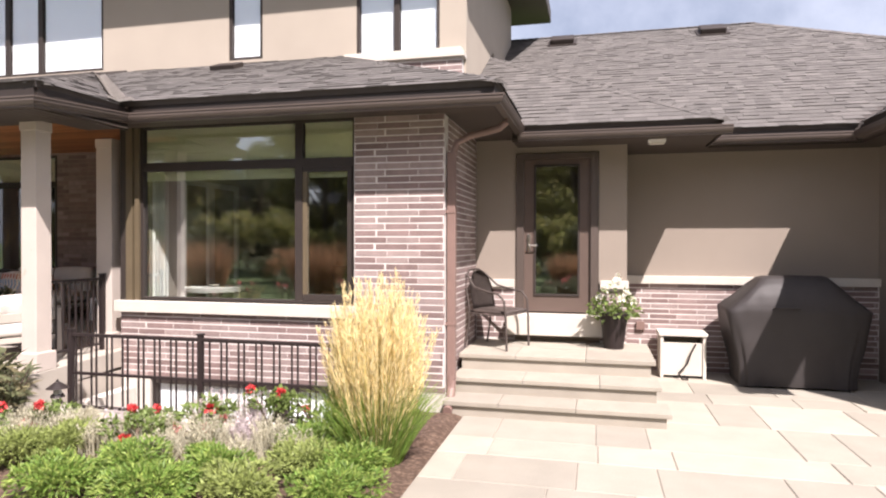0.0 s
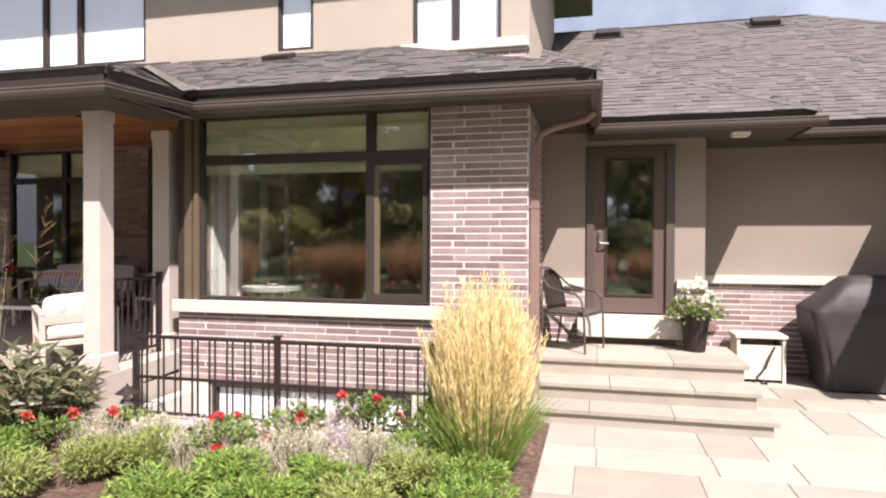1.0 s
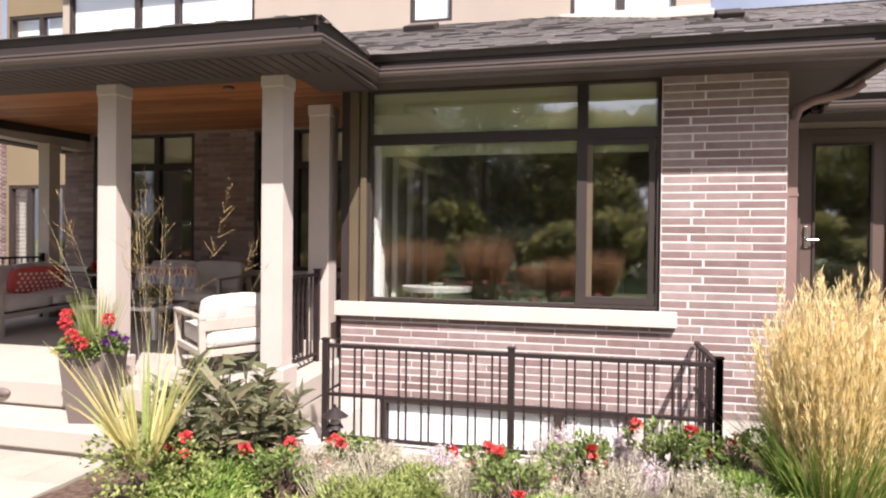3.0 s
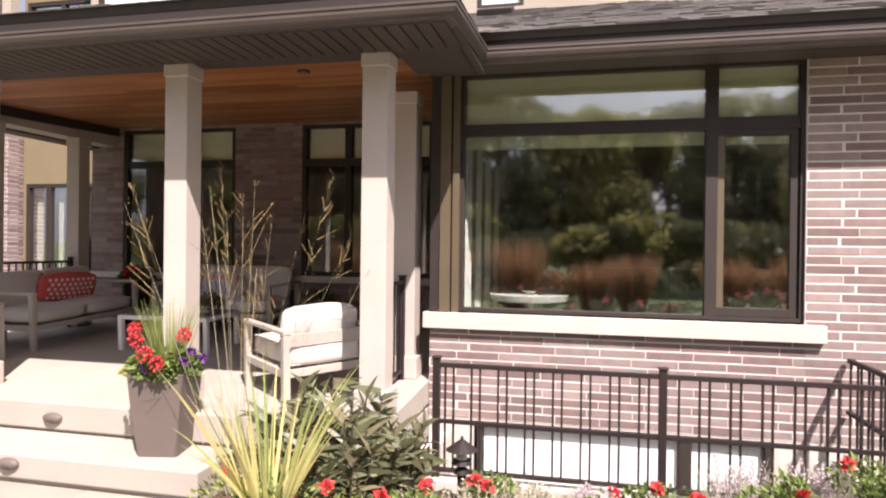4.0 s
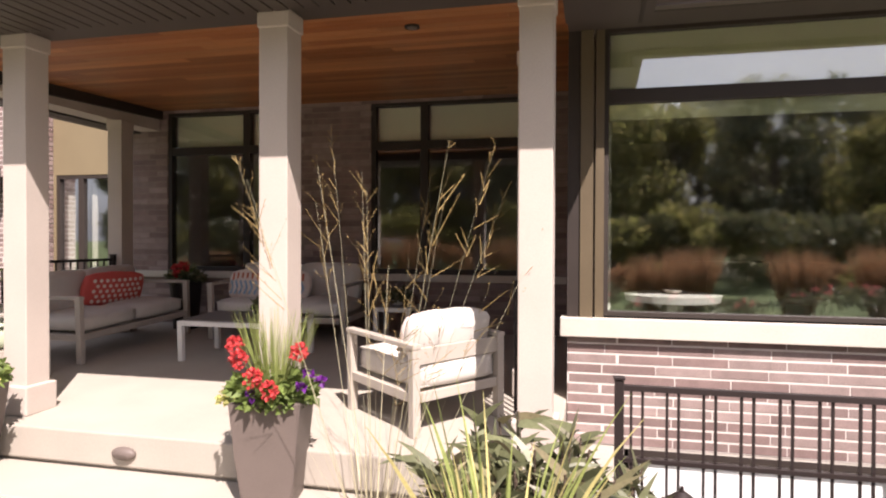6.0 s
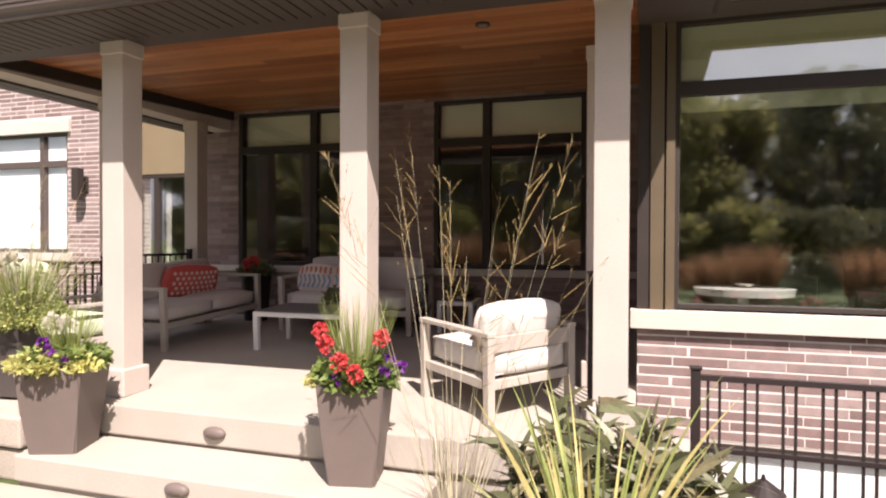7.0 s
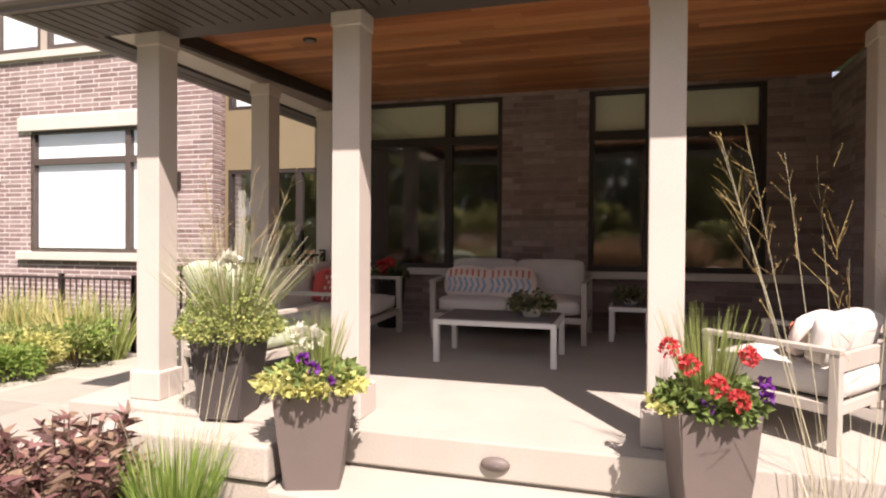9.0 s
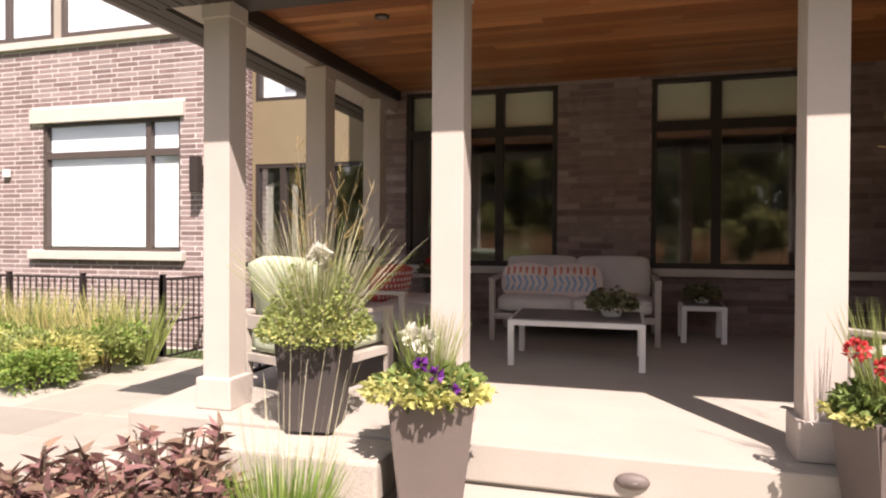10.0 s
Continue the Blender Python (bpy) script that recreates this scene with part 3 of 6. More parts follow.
slab(bm, 2.30, 4.07, 9.02, 9.04, 3.02, 3.245)
slab(bm, 4.07, 4.09, 6.52, 9.04, 3.02, 3.245)
structure(part("trim_fascia", bm, "bronze"), "dark fascia boards behind the gutters", "fascia")

s_len = math.hypot(1, PITCH)


def slope(y):
    return y * s_len


# porch roof, wing roof, rear roofs
up_n, up_w = Vector((0, 1, PITCH)), Vector((-1, 0, PITCH))
P0, PR = 0.325, PITCH
s0, sr = math.hypot(1, P0), math.hypot(1, PR)
r_porch = roof_plane("roof_porch", (-4.16, 5.08, 3.285), (1, 0, 0), (0, 1, P0), s0 * 4.0, lambda h: -6.37 + h / s0, lambda h: -h / s0 * P0 / PR, "shingled porch roof", seed=2)
roof_plane("roof_porch_return", (-4.16, 5.08, 3.285), (0, 1, 0), (-1, 0, PR), sr * 3.02, lambda h: h / sr * PR / P0, lambda h: 1.062 + h / sr, "shingled porch roof return", seed=5)
r_wing = roof_plane("roof_wing", (0, 6.27, 3.345), (1, 0, 0), up_n, slope(2.85), lambda h: -4.288 - h / s_len, lambda h: -0.02 - h / s_len, "shingled wing roof", seed=3)
roof_plane("roof_wing_east", (-0.02, 6.18, 3.345), (0, 1, 0), up_w, slope(2.85), lambda h: 0.09 + h / s_len, lambda h: 4.2, "shingled wing roof, side slope", seed=6)
hip_caps(r_wing, (-0.01, 6.28, 3.353), (-2.83, 9.10, 4.567))
hip_caps(r_porch, (-4.19, 5.13, 3.298), (-7.16, 9.05, 4.58))
P2 = 0.56
s2 = math.hypot(1, P2)
r_door = roof_plane("roof_door", (0, 7.99, 3.21), (1, 0, 0), (0, 1, P2), s2 * 3.6, lambda h: -0.9, lambda h: 2.32 - h / s2, "shingled roof over the back door", seed=7)
roof_plane("roof_door_side", (2.32, 7.9, 3.21), (0, 1, 0), (-1, 0, P2), s2 * 3.6, lambda h: 0.09 + h / s2, lambda h: 1.15 + h / s2, "shingled roof over the back door, side slope", seed=8)
hip_caps(r_door, (2.33, 7.98, 3.212), (-0.9, 11.21, 5.02))
r_main = roof_plane("roof_main", (0, 8.99, 3.26), (1, 0, 0), (0, 1, P2), s2 * 5.5, lambda h: -1.6, lambda h: 4.03 + h / s2 if h < 0.05 else min(4.03 + h / s2, 9.5 - h / s2), "large shingled main roof", seed=9)
roof_plane("roof_east", (4.04, 6.4, 3.26), (0, 1, 0), (1, 0, P2), s2 * 3.3, lambda h: 0.09 + 0.4 * h, lambda h: 2.5 + h / s2, "shingled roof of the east wing", seed=10)
hip_caps(r_main, (-1.6, 14.5, 6.35), (4.0, 14.5, 6.35))
hip_caps(r_main, (4.0, 14.5, 6.35), (8.0, 10.5, 4.13))

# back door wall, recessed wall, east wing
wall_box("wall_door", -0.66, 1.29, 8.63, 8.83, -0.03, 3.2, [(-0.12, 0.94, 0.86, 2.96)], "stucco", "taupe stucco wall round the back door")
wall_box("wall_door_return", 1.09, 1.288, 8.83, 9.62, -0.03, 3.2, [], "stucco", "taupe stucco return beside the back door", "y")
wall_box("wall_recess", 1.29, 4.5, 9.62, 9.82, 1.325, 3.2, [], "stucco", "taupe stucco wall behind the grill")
recess = wall_box("wall_recess_base", 1.29, 4.5, 9.60, 9.82, -0.03, 1.215, [], "mortar", "low red-brown brick wall behind the grill")
door_base = wall_box("wall_door_base", -0.655, -0.14, 8.61, 8.629, 0.5, 1.20, [], "mortar", "low brick base beside the back door")
door_base2 = wall_box("wall_door_base_2", 0.96, 1.286, 8.61, 8.629, 0.5, 1.20, [], "mortar", "low brick base beside the back door")
bm = bmesh.new()
slab(bm, 1.29, 4.5, 9.54, 9.70, 1.215, 1.325, bevel=0.006)
slab(bm, -0.655, -0.14, 8.56, 8.64, 1.20, 1.30, bevel=0.006)
slab(bm, 0.96, 1.31, 8.56, 8.64, 1.20, 1.30, bevel=0.006)
structure(part("trim_ledge_rear", bm, "limestone"), "pale stone ledge on the low brick base", "ledge")
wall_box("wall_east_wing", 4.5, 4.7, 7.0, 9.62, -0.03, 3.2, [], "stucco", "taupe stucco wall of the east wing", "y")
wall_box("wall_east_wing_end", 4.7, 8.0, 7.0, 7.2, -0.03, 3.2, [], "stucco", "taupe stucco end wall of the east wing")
bm = bmesh.new()
slab(bm, -0.1, 2.30, 8.0, 8.63, 3.04, 3.055)
slab(bm, 1.29, 2.30, 8.635, 9.62, 3.04, 3.055)
slab(bm, 2.30, 4.5, 8.98, 9.62, 3.04, 3.055)
slab(bm, 4.05, 4.5, 6.45, 8.975, 3.04, 3.055)
structure(part("soffit_rear", bm, "soffit"), "dark brown soffit over the back door", "soffit")

# back door
door = thing("door_back", (0, 0, 0), "dark brown back door with a full glass light and lever handle", "door", kind="structure")
bm = bmesh.new()
slab(bm, -0.115, -0.02, 8.60, 8.70, 0.86, 2.95)
slab(bm, 0.84, 0.935, 8.60, 8.70, 0.86, 2.95)
slab(bm, -0.02, 0.84, 8.60, 8.70, 2.88, 2.95)
part("door_frame", bm, "gutter", door)
bm = bmesh.new()
slab(bm, -0.02, 0.13, 8.645, 8.69, 0.88, 2.88)
slab(bm, 0.68, 0.84, 8.645, 8.69, 0.88, 2.88)
slab(bm, 0.13, 0.68, 8.645, 8.69, 2.79, 2.88)
slab(bm, 0.13, 0.68, 8.645, 8.69, 0.88, 1.11)
leaf_ob = part("door_leaf", bm, material("door_paint", (0.105, 0.075, 0.062), 0.4, vary=0.06), door)
bm = bmesh.new()
slab(bm, 0.13, 0.68, 8.66, 8.668, 1.11, 2.79)
part("pane", bm, "glass", leaf_ob).visible_shadow = False
bm = bmesh.new()
for a, b, c, d in ((0.11, 0.135, 1.09, 2.81), (0.675, 0.70, 1.09, 2.81), (0.135, 0.675, 1.09, 1.115), (0.135, 0.675, 2.785, 2.81)):
    slab(bm, a, b, 8.630, 8.65, c, d)
part("glazing_bead", bm, "bronze", leaf_ob)
bm = bmesh.new()
slab(bm, 0.025, 0.065, 8.625, 8.645, 1.66, 1.90, bevel=0.006)
tube(bm, (0.045, 8.63, 1.75), (0.045, 8.58, 1.75), 0.012)
tube(bm, (0.045, 8.585, 1.75), (0.155, 8.585, 1.75), 0.011)
tube(bm, (0.045, 8.645, 1.86), (0.045, 8.61, 1.86), 0.022, sides=12)
part("door_handle", bm, "chrome", leaf_ob, "brushed metal lever handle and bolt")
bm = bmesh.new()
slab(bm, -0.22, 1.05, 8.38, 8.64, 0.60, 0.86, bevel=0.008)
part("door_step", bm, "limestone", door, "pale stone door step")

# steps below the back door: three rows of stone treads
steps = thing("stairs_back", (0, 0, 0), "three pale flagstone steps up to the back door", "stairs", kind="structure")
for i, (z, y0, y1, x1) in enumerate(((0.155, 6.58, 7.0, 1.62), (0.325, 6.96, 7.45, 1.56), (0.505, 7.40, 8.62, 1.54))):
    bm = bmesh.new()
    slab(bm, -0.60, x1 - 0.05, y0 + 0.03, 8.61 if i == 2 else y1 + 0.2, z - 0.22 if i else -0.03, z - 0.05)
    part("riser", bm, "step", steps)
    cuts = [-0.63, *[[-0.05, 0.72], [0.15, 0.95], [0.02, 0.80]][i], x1]
    rows = [(y0, y1)] if i < 2 else [(7.40, 7.98), (7.98, 8.62)]
    for r0, r1 in rows:
        for a, b in zip(cuts, cuts[1:]):
            bm = bmesh.new()
            slab(bm, a + 0.0015, b - 0.0015, r0, r1 - 0.004, z - 0.05, z + 0.002 * random.uniform(-1, 1), bevel=0.008)
            part("tread", bm, "step", steps)

# upper storey
UY = 9.1
UW = [(-10.18, -7.0, 4.62, 6.3), (-4.68, -4.10, 4.62, 6.3), (-2.56, -1.29, 4.53, 6.3)]
wall_box("wall_upper", -10.3, -0.90, UY, UY + 0.2, 4.0, 6.86, UW, "stucco_light", "tan stucco wall of the upper storey")
wall_box("wall_upper_east", -1.10, -0.90, UY + 0.2, 14, 4.0, 6.86, [], "stucco_light", "tan stucco side wall of the upper storey", "y")
for i, (a, b, c, d) in enumerate(UW):
    window("window_upper", a, b, c, d, UY + 0.04, [[-8.97, -8.28], [], [-1.94]][i], None, "dark-framed upper window with white blinds", blind="white_blind", blind_low=0.9, glass="glass_up", bar=0.045, gap=0.03)
bm = bmesh.new()
slab(bm, -2.72, -0.89, UY - 0.22, UY - 0.005, 4.39, 4.465, bevel=0.008)
slab(bm, -2.68, -0.93, UY - 0.20, UY - 0.005, 4.467, 4.525, bevel=0.008)
structure(part("trim_upper_sill", bm, "limestone"), "pale stone ledge below the upper bay window", "ledge")
bay = wall_box("wall_upper_bay", -2.6, -0.93, UY - 0.16, UY - 0.006, 4.0, 4.385, [], "mortar", "brick base of the upper bay")
bm = bmesh.new()
slab(bm, -10.6, -0.12, UY - 1.0, 15, 6.84, 7.12)
structure(part("roof_upper_eave", bm, "soffit"), "dark brown overhanging upper eave", "roof")

# west wing of brick, with its window
LW = [(-15.87, -13.40, 1.36, 3.29)]
west = wall_box("wall_west_wing", -18.5, -12.43, 9.75, 9.95, -0.03, 4.44, LW, "mortar", "sunlit red-brown brick wall of the west wing")
west_side = wall_box("wall_west_side", -12.63, -12.44, 9.95, 12.0, -0.03, 4.44, [], "mortar", "brick side wall of the west wing", "y")
window("window_west", -15.87, -13.40, 1.36, 3.29, 9.80, [-13.97], 2.80, "bronze-framed window with white blinds drawn", blind="white_blind", blind_low=0.985, frame_mat="gutter", glass="glass_up", bar=0.045, gap=0.05, sill=(-16.09, -13.31, 9.66, 9.80, 1.235, 1.36))
bm = bmesh.new()
slab(bm, -16.09, -13.32, 9.69, 9.85, 3.29, 3.51, bevel=0.008)
structure(part("lintel_west", bm, "limestone"), "pale limestone lintel over the west window", "lintel")
bm = bmesh.new()
slab(bm, -18.5, -12.38, 9.68, 9.95, 4.44, 4.55, bevel=0.008)
structure(part("trim_band_west", bm, "limestone"), "pale limestone band above the brick", "ledge")
UL = [(-18.3, -15.70, 4.60, 6.2), (-15.55, -12.60, 4.60, 6.2)]
wall_box("wall_west_upper", -18.5, -12.43, 9.78, 9.95, 4.55, 6.9, UL, "stucco_light", "upper wall of the west wing")
for a, b, c, d in UL:
    window("window_west_upper", a, b, c, d, 9.80, [(a * 0.35 + b * 0.65)], None, "upper window with white blinds", blind="white_blind", frame_mat="gutter", glass="glass_up", gap=0.04)
# entry between west wing and porch
wall_box("wall_entry", -12.43, -10.36, 10.05, 10.25, -0.03, 6.5, [(-12.38, -10.5, 0.2, 2.61), (-12.38, -10.6, 3.50, 5.6)], "entry_panel", "tan panelled wall over the side entry")
window("window_entry_upper", -12.38, -10.6, 3.50, 5.6, 10.09, [-11.7], None, "upper window with white blinds", blind="white_blind", glass="glass_up")
entry = window("door_entry", -12.38, -10.5, 0.2, 2.61, 10.09, [-11.95, -11.2], None, "dark glazed side entry doors with pale curtains", blind=None)
for a, b in ((-12.31, -12.20), (-11.88, -11.80)):
    bm = bmesh.new()
    n = 12
    for i in range(n):
        slab(bm, a + (b - a) * i / n, a + (b - a) * (i + 1) / n, 10.21 + 0.01 * (i % 2), 10.225 + 0.01 * (i % 2), 0.25, 2.50)
    part("curtain", bm, "cushion", entry, "pale gathered curtain")
bm = bmesh.new()
slab(bm, -12.43, -10.36, 9.3, 10.05, 0.10, 0.2)
structure(part("floor_entry", bm, "porch"), "pale concrete landing at the side entry", "floor")

# rooms behind the glass
def room(name, x0, x1, y0, y1, z0, z1, label):
    bm = bmesh.new()
    t = 0.1
    slab(bm, x0 - t, x0, y0, y1, z0, z1)
    slab(bm, x1, x1 + t, y0, y1, z0, z1)
    slab(bm, x0, x1, y1, y1 + t, z0, z1)
    slab(bm, x0, x1, y0, y1, z1, z1 + t)
    structure(part("wall_" + name, bm, "room"), label, "wall")
    structure(box_part("floor_" + name, x0, x1, y0, y1, z0 - t, z0, "room_floor"), "dark wooden floor indoors", "floor")


room("kitchen", -4.42, -0.96, 6.96, 12.6, 0.45, 3.2, "dim walls of the kitchen")
room("living", -10.25, -4.75, 9.42, 14.0, 0.45, 3.4, "dim walls of the living room")
room("basement", -4.4, -1.5, 6.96, 9.5, -1.0, 0.17, "dim walls of the basement")
room("upper", -10.2, -1.2, 9.32, 12.5, 4.2, 6.6, "dim walls upstairs")
room("west", -18.3, -12.65, 9.97, 13, 0.3, 4.3, "dim walls of the west wing")
room("mudroom", -0.6, 1.0, 8.85, 11.5, 0.6, 3.1, "dim walls of the back hall")
room("entry", -12.4, -10.45, 10.27, 14, 0.2, 3.4, "dim walls of the entry hall")

# ---- porch: columns, rails, furniture ----
def column(x, y, w, label, z1=3.04):
    z0 = floor_z(y)
    c = thing("porch_column", (x, y, z0), label, "column", "porch columns")
    h = z1 - z0
    bm = bmesh.new()
    slab(bm, 0, w, 0, w, 0.0, h, bevel=0.006)
    part("shaft", bm, "column", c)
    bm = bmesh.new()
    slab(bm, -0.032, w + 0.032, -0.032, w + 0.032, 0, 0.20, bevel=0.012)
    part("plinth", bm, "column", c)
    bm = bmesh.new()
    slab(bm, -0.010, w + 0.010, -0.010, w + 0.010, h - 0.11, h - 0.001, bevel=0.01)
    part("capital", bm, "column", c)
    return c


for x in (-4.88, -6.47, -8.40, -9.93):
    column(x, 5.59, 0.19, "square pale greige porch column with a plinth")
column(-10.02, 7.12, 0.19, "square greige porch column in the shade at the side rail")
column(-10.02, 8.40, 0.19, "square greige porch column near the back wall")
column(-5.02, 6.76, 0.22, "square greige column against the wing beside the rail")


def railing(name, p0, p1, z0, top, posts, label, gap=0.105, mid=None, low=0.09, pairs=False):
    """Black iron railing from p0 to p1: posts, rails and paired bars."""
    a, b = Vector((*p0, z0)), Vector((*p1, z0))
    d = b - a
    yaw = math.degrees(math.atan2(d.y, d.x))
    r = thing(name, (a.x, a.y, a.z, 0, 0, yaw), label, "railing", "black railings")
    L = d.length
    for u in posts:
        bm = bmesh.new()
        slab(bm, u * L - 0.025, u * L + 0.025, -0.025, 0.025, -0.02, top + 0.03, bevel=0.004)
        slab(bm, u * L - 0.032, u * L + 0.032, -0.032, 0.032, top + 0.03, top + 0.045, bevel=0.004)
        part("post", bm, "iron", r)
    for z, h in ((top - 0.03, 0.03), (mid, 0.025), (low, 0.025)):
        if z is not None:
            box_part("rail", 0, L, -0.018, 0.018, z, z + h, "iron", r)
    me = None
    n = max(2, round(L / gap))
    for i in range(n):
        u = (i + 0.5 + (0.18 if pairs and i % 2 == 0 else -0.18 if pairs else 0)) * L / n
        if min(abs(u - q * L) for q in posts) < 0.04:
            continue
        if me is None:
            bm = bmesh.new()
            slab(bm, -0.007, 0.007, -0.007, 0.007, low, top - 0.03)
            me = done("baluster", bm, "iron")
        ob = new("baluster", me)
        ob.parent = r
        ob.location = (u, 0, 0)
    return r


railing("well_railing", (-4.33, 5.66), (-1.36, 5.66), 0.0, 0.85, (0.0, 0.508, 1.0), "black iron railing in front of the window well", gap=0.092, mid=0.43, pairs=True)
railing("well_railing", (-1.36, 5.66), (-1.36, 6.70), 0.0, 0.85, (0.0,), "black iron railing at the end of the window well", gap=0.092, mid=0.43, pairs=True)
railing("porch_railing", (-4.90, 5.82), (-4.90, 6.72), floor_z(6.1), 0.90, (0.0, 1.0), "black iron railing between porch columns", gap=0.09)
railing("porch_railing", (-9.93, 5.80), (-9.93, 7.10), floor_z(6.2), 0.90, (0.0, 1.0), "black iron railing at the side of the porch", gap=0.10)
railing("porch_railing", (-9.93, 7.33), (-9.93, 8.38), floor_z(7.7), 0.90, (0.0, 1.0), "black iron railing at the side of the porch", gap=0.10)
railing("garden_railing", (-17.5, 8.55), (-12.7, 8.55), 0.0, 1.06, (0.0, 0.25, 0.5, 0.75, 1.0), "black iron railing in front of the west wing", gap=0.10, mid=0.5)
railing("garden_railing", (-12.7, 8.55), (-12.7, 9.70), 0.0, 1.06, (0.0,), "black iron railing at the end of the west well", gap=0.10, mid=0.5)


def pad(bm, x0, x1, y0, y1, z0, z1, puff=0.03, n=6):
    """A stuffed cushion: a rounded box, fuller in the middle."""
    verts = slab(bm, x0, x1, y0, y1, z0, z1)
    fs = list({f for v in verts for f in v.link_faces})
    es = list({e for f in fs for e in f.edges})
    bmesh.ops.subdivide_edges(bm, edges=es, cuts=n, use_grid_fill=True)
    cx, cy, cz = (x0 + x1) / 2, (y0 + y1) / 2, (z0 + z1) / 2
    hx, hy, hz = (x1 - x0) / 2, (y1 - y0) / 2, (z1 - z0) / 2
    r = min(hx, hy, hz) * 0.6
    for v in bm.verts:
        p = Vector((v.co.x - cx, v.co.y - cy, v.co.z - cz))
        if abs(p.x) > hx + 1e-5 or abs(p.y) > hy + 1e-5 or abs(p.z) > hz + 1e-5 or v.tag:
            continue
        v.tag = True
        q = Vector((max(-hx + r, min(hx - r, p.x)), max(-hy + r, min(hy - r, p.y)), max(-hz + r, min(hz - r, p.z))))
        d = p - q
        out = q + (d.normalized() * r if d.length > 1e-6 else d)
        full = [(1 - (p.y / hy) ** 2) * (1 - (p.z / hz) ** 2), (1 - (p.x / hx) ** 2) * (1 - (p.z / hz) ** 2), (1 - (p.x / hx) ** 2) * (1 - (p.y / hy) ** 2)]
        for i, h in enumerate((hx, hy, hz)):
            if abs(abs(p[i]) - h) < 1e-4:
                out[i] += math.copysign(puff * full[i], p[i])
        out += 0.006 * noise.noise_vector(Vector((cx, cy, cz)) * 3 + p * 7)
        v.co = Vector((cx, cy, cz)) + out


def seat_frame(c, w, d, arm=0.57, seat=0.27, back=True):
    """The flat-bar aluminium frame of a deep lounge seat; it faces +y, its middle at the origin."""
    hw, hd, b = w / 2, d / 2, 0.055
    for sx in (-1, 1):
        for sy in (-1, 1):
            box_part("leg", sx * hw - (b if sx > 0 else 0), sx * hw + (0 if sx > 0 else b), sy * hd - (b if sy > 0 else 0), sy * hd + (0 if sy > 0 else b), 0, arm - 0.03, "frame_taupe", c, 0.005)
        box_part("armrest", sx * hw - (b if sx > 0 else 0) - 0.004, sx * hw + (0 if sx > 0 else b) + 0.004, -hd - 0.004, hd + 0.004, arm - 0.03, arm, "frame_taupe", c, 0.005)
        box_part("side_rail", sx * hw - (b if sx > 0 else 0) + 0.008, sx * hw + (0 if sx > 0 else b) - 0.008, -hd + b, hd - b, seat - 0.06, seat, "frame_taupe", c, 0.004)
    for sy in (-1, 1):
        box_part("seat_rail", -hw + b, hw - b, sy * hd - (0.04 if sy > 0 else -0.01), sy * hd + (-0.01 if sy > 0 else 0.04), seat - 0.06, seat, "frame_taupe", c, 0.004)
    box_part("back_rail", -hw + b, hw - b, -hd + 0.01, -hd + 0.04, arm - 0.13, arm - 0.03, "frame_taupe", c, 0.004)
    box_part("seat_deck", -hw + b, hw - b, -hd + 0.04, hd - 0.04, seat - 0.025, seat - 0.005, "frame_taupe", c)


def lounge_chair(m, label, fabric="cushion", tall=0.0, words="cream fabric"):
    c = thing("lounge_chair", m, label, "chair", "porch seating")
    seat_frame(c, 0.74, 0.80)
    bm = bmesh.new()
    pad(bm, -0.305, 0.305, -0.385, 0.37, 0.272, 0.455, 0.012)
    o = part("seat_cushion", bm, fabric, c, words + " seat cushion", True)
    bm = bmesh.new()
    for z in (0.300, 0.428):
        path_tube(bm, [(-0.29, -0.372, z), (0.29, -0.372, z), (0.292, 0.355, z), (-0.292, 0.355, z), (-0.29, -0.372, z)], 0.006, 6)
    part("piping", bm, fabric, o)
    bm = bmesh.new()
    pad(bm, -0.30, 0.30, -0.075, 0.075, -0.14, 0.135 + tall, 0.025)
    o = part("back_cushion", bm, fabric, c, words + " back cushion", True)
    o.matrix_local = pose(0, -0.262, 0.585, 14, 0, 0)
    return c


lounge_chair(on_porch(-5.59, 6.24, 51), "taupe metal lounge chair with cream cushions, half in sun")
lounge_chair(on_porch(-9.46, 6.30, -18), "taupe metal lounge chair with pale green cushions between the columns", "pale_green", 0.22, "pale green fabric")


def loveseat(m, label, w=1.62):
    c = thing("loveseat", m, label, "sofa", "porch seating")
    seat_frame(c, w, 0.80, arm=0.62)
    for s in (-1, 1):
        bm = bmesh.new()
        pad(bm, min(0, s * (w / 2 - 0.07)), max(0, s * (w / 2 - 0.07)), -0.30, 0.36, 0.275, 0.43, 0.02)
        o = part("seat_cushion", bm, "cushion", c, "cream fabric seat cushion", True)
        bm = bmesh.new()
        xa, xb = min(0, s * (w / 2 - 0.07)) + 0.012, max(0, s * (w / 2 - 0.07)) - 0.012
        path_tube(bm, [(xa, -0.29, 0.405), (xb, -0.29, 0.405), (xb, 0.35, 0.405), (xa, 0.35, 0.405), (xa, -0.29, 0.405)], 0.006, 6)
        part("piping", bm, "cushion", o)
        bm = bmesh.new()
        pad(bm, min(0, s * (w / 2 - 0.08)), max(0, s * (w / 2 - 0.08)), -0.08, 0.07, -0.20, 0.20, 0.015, 10)
        o = part("back_cushion", bm, "cushion", c, "cream fabric back cushion", True)
        o.matrix_local = pose(0, -0.28, 0.595, 12, 0, 0)
    return c


loveseat(on_porch(-7.80, 8.68, 180), "taupe metal loveseat with cream cushions under the porch window")
loveseat(on_porch(-9.42, 7.74, -90), "taupe metal loveseat with cream cushions along the side rail")


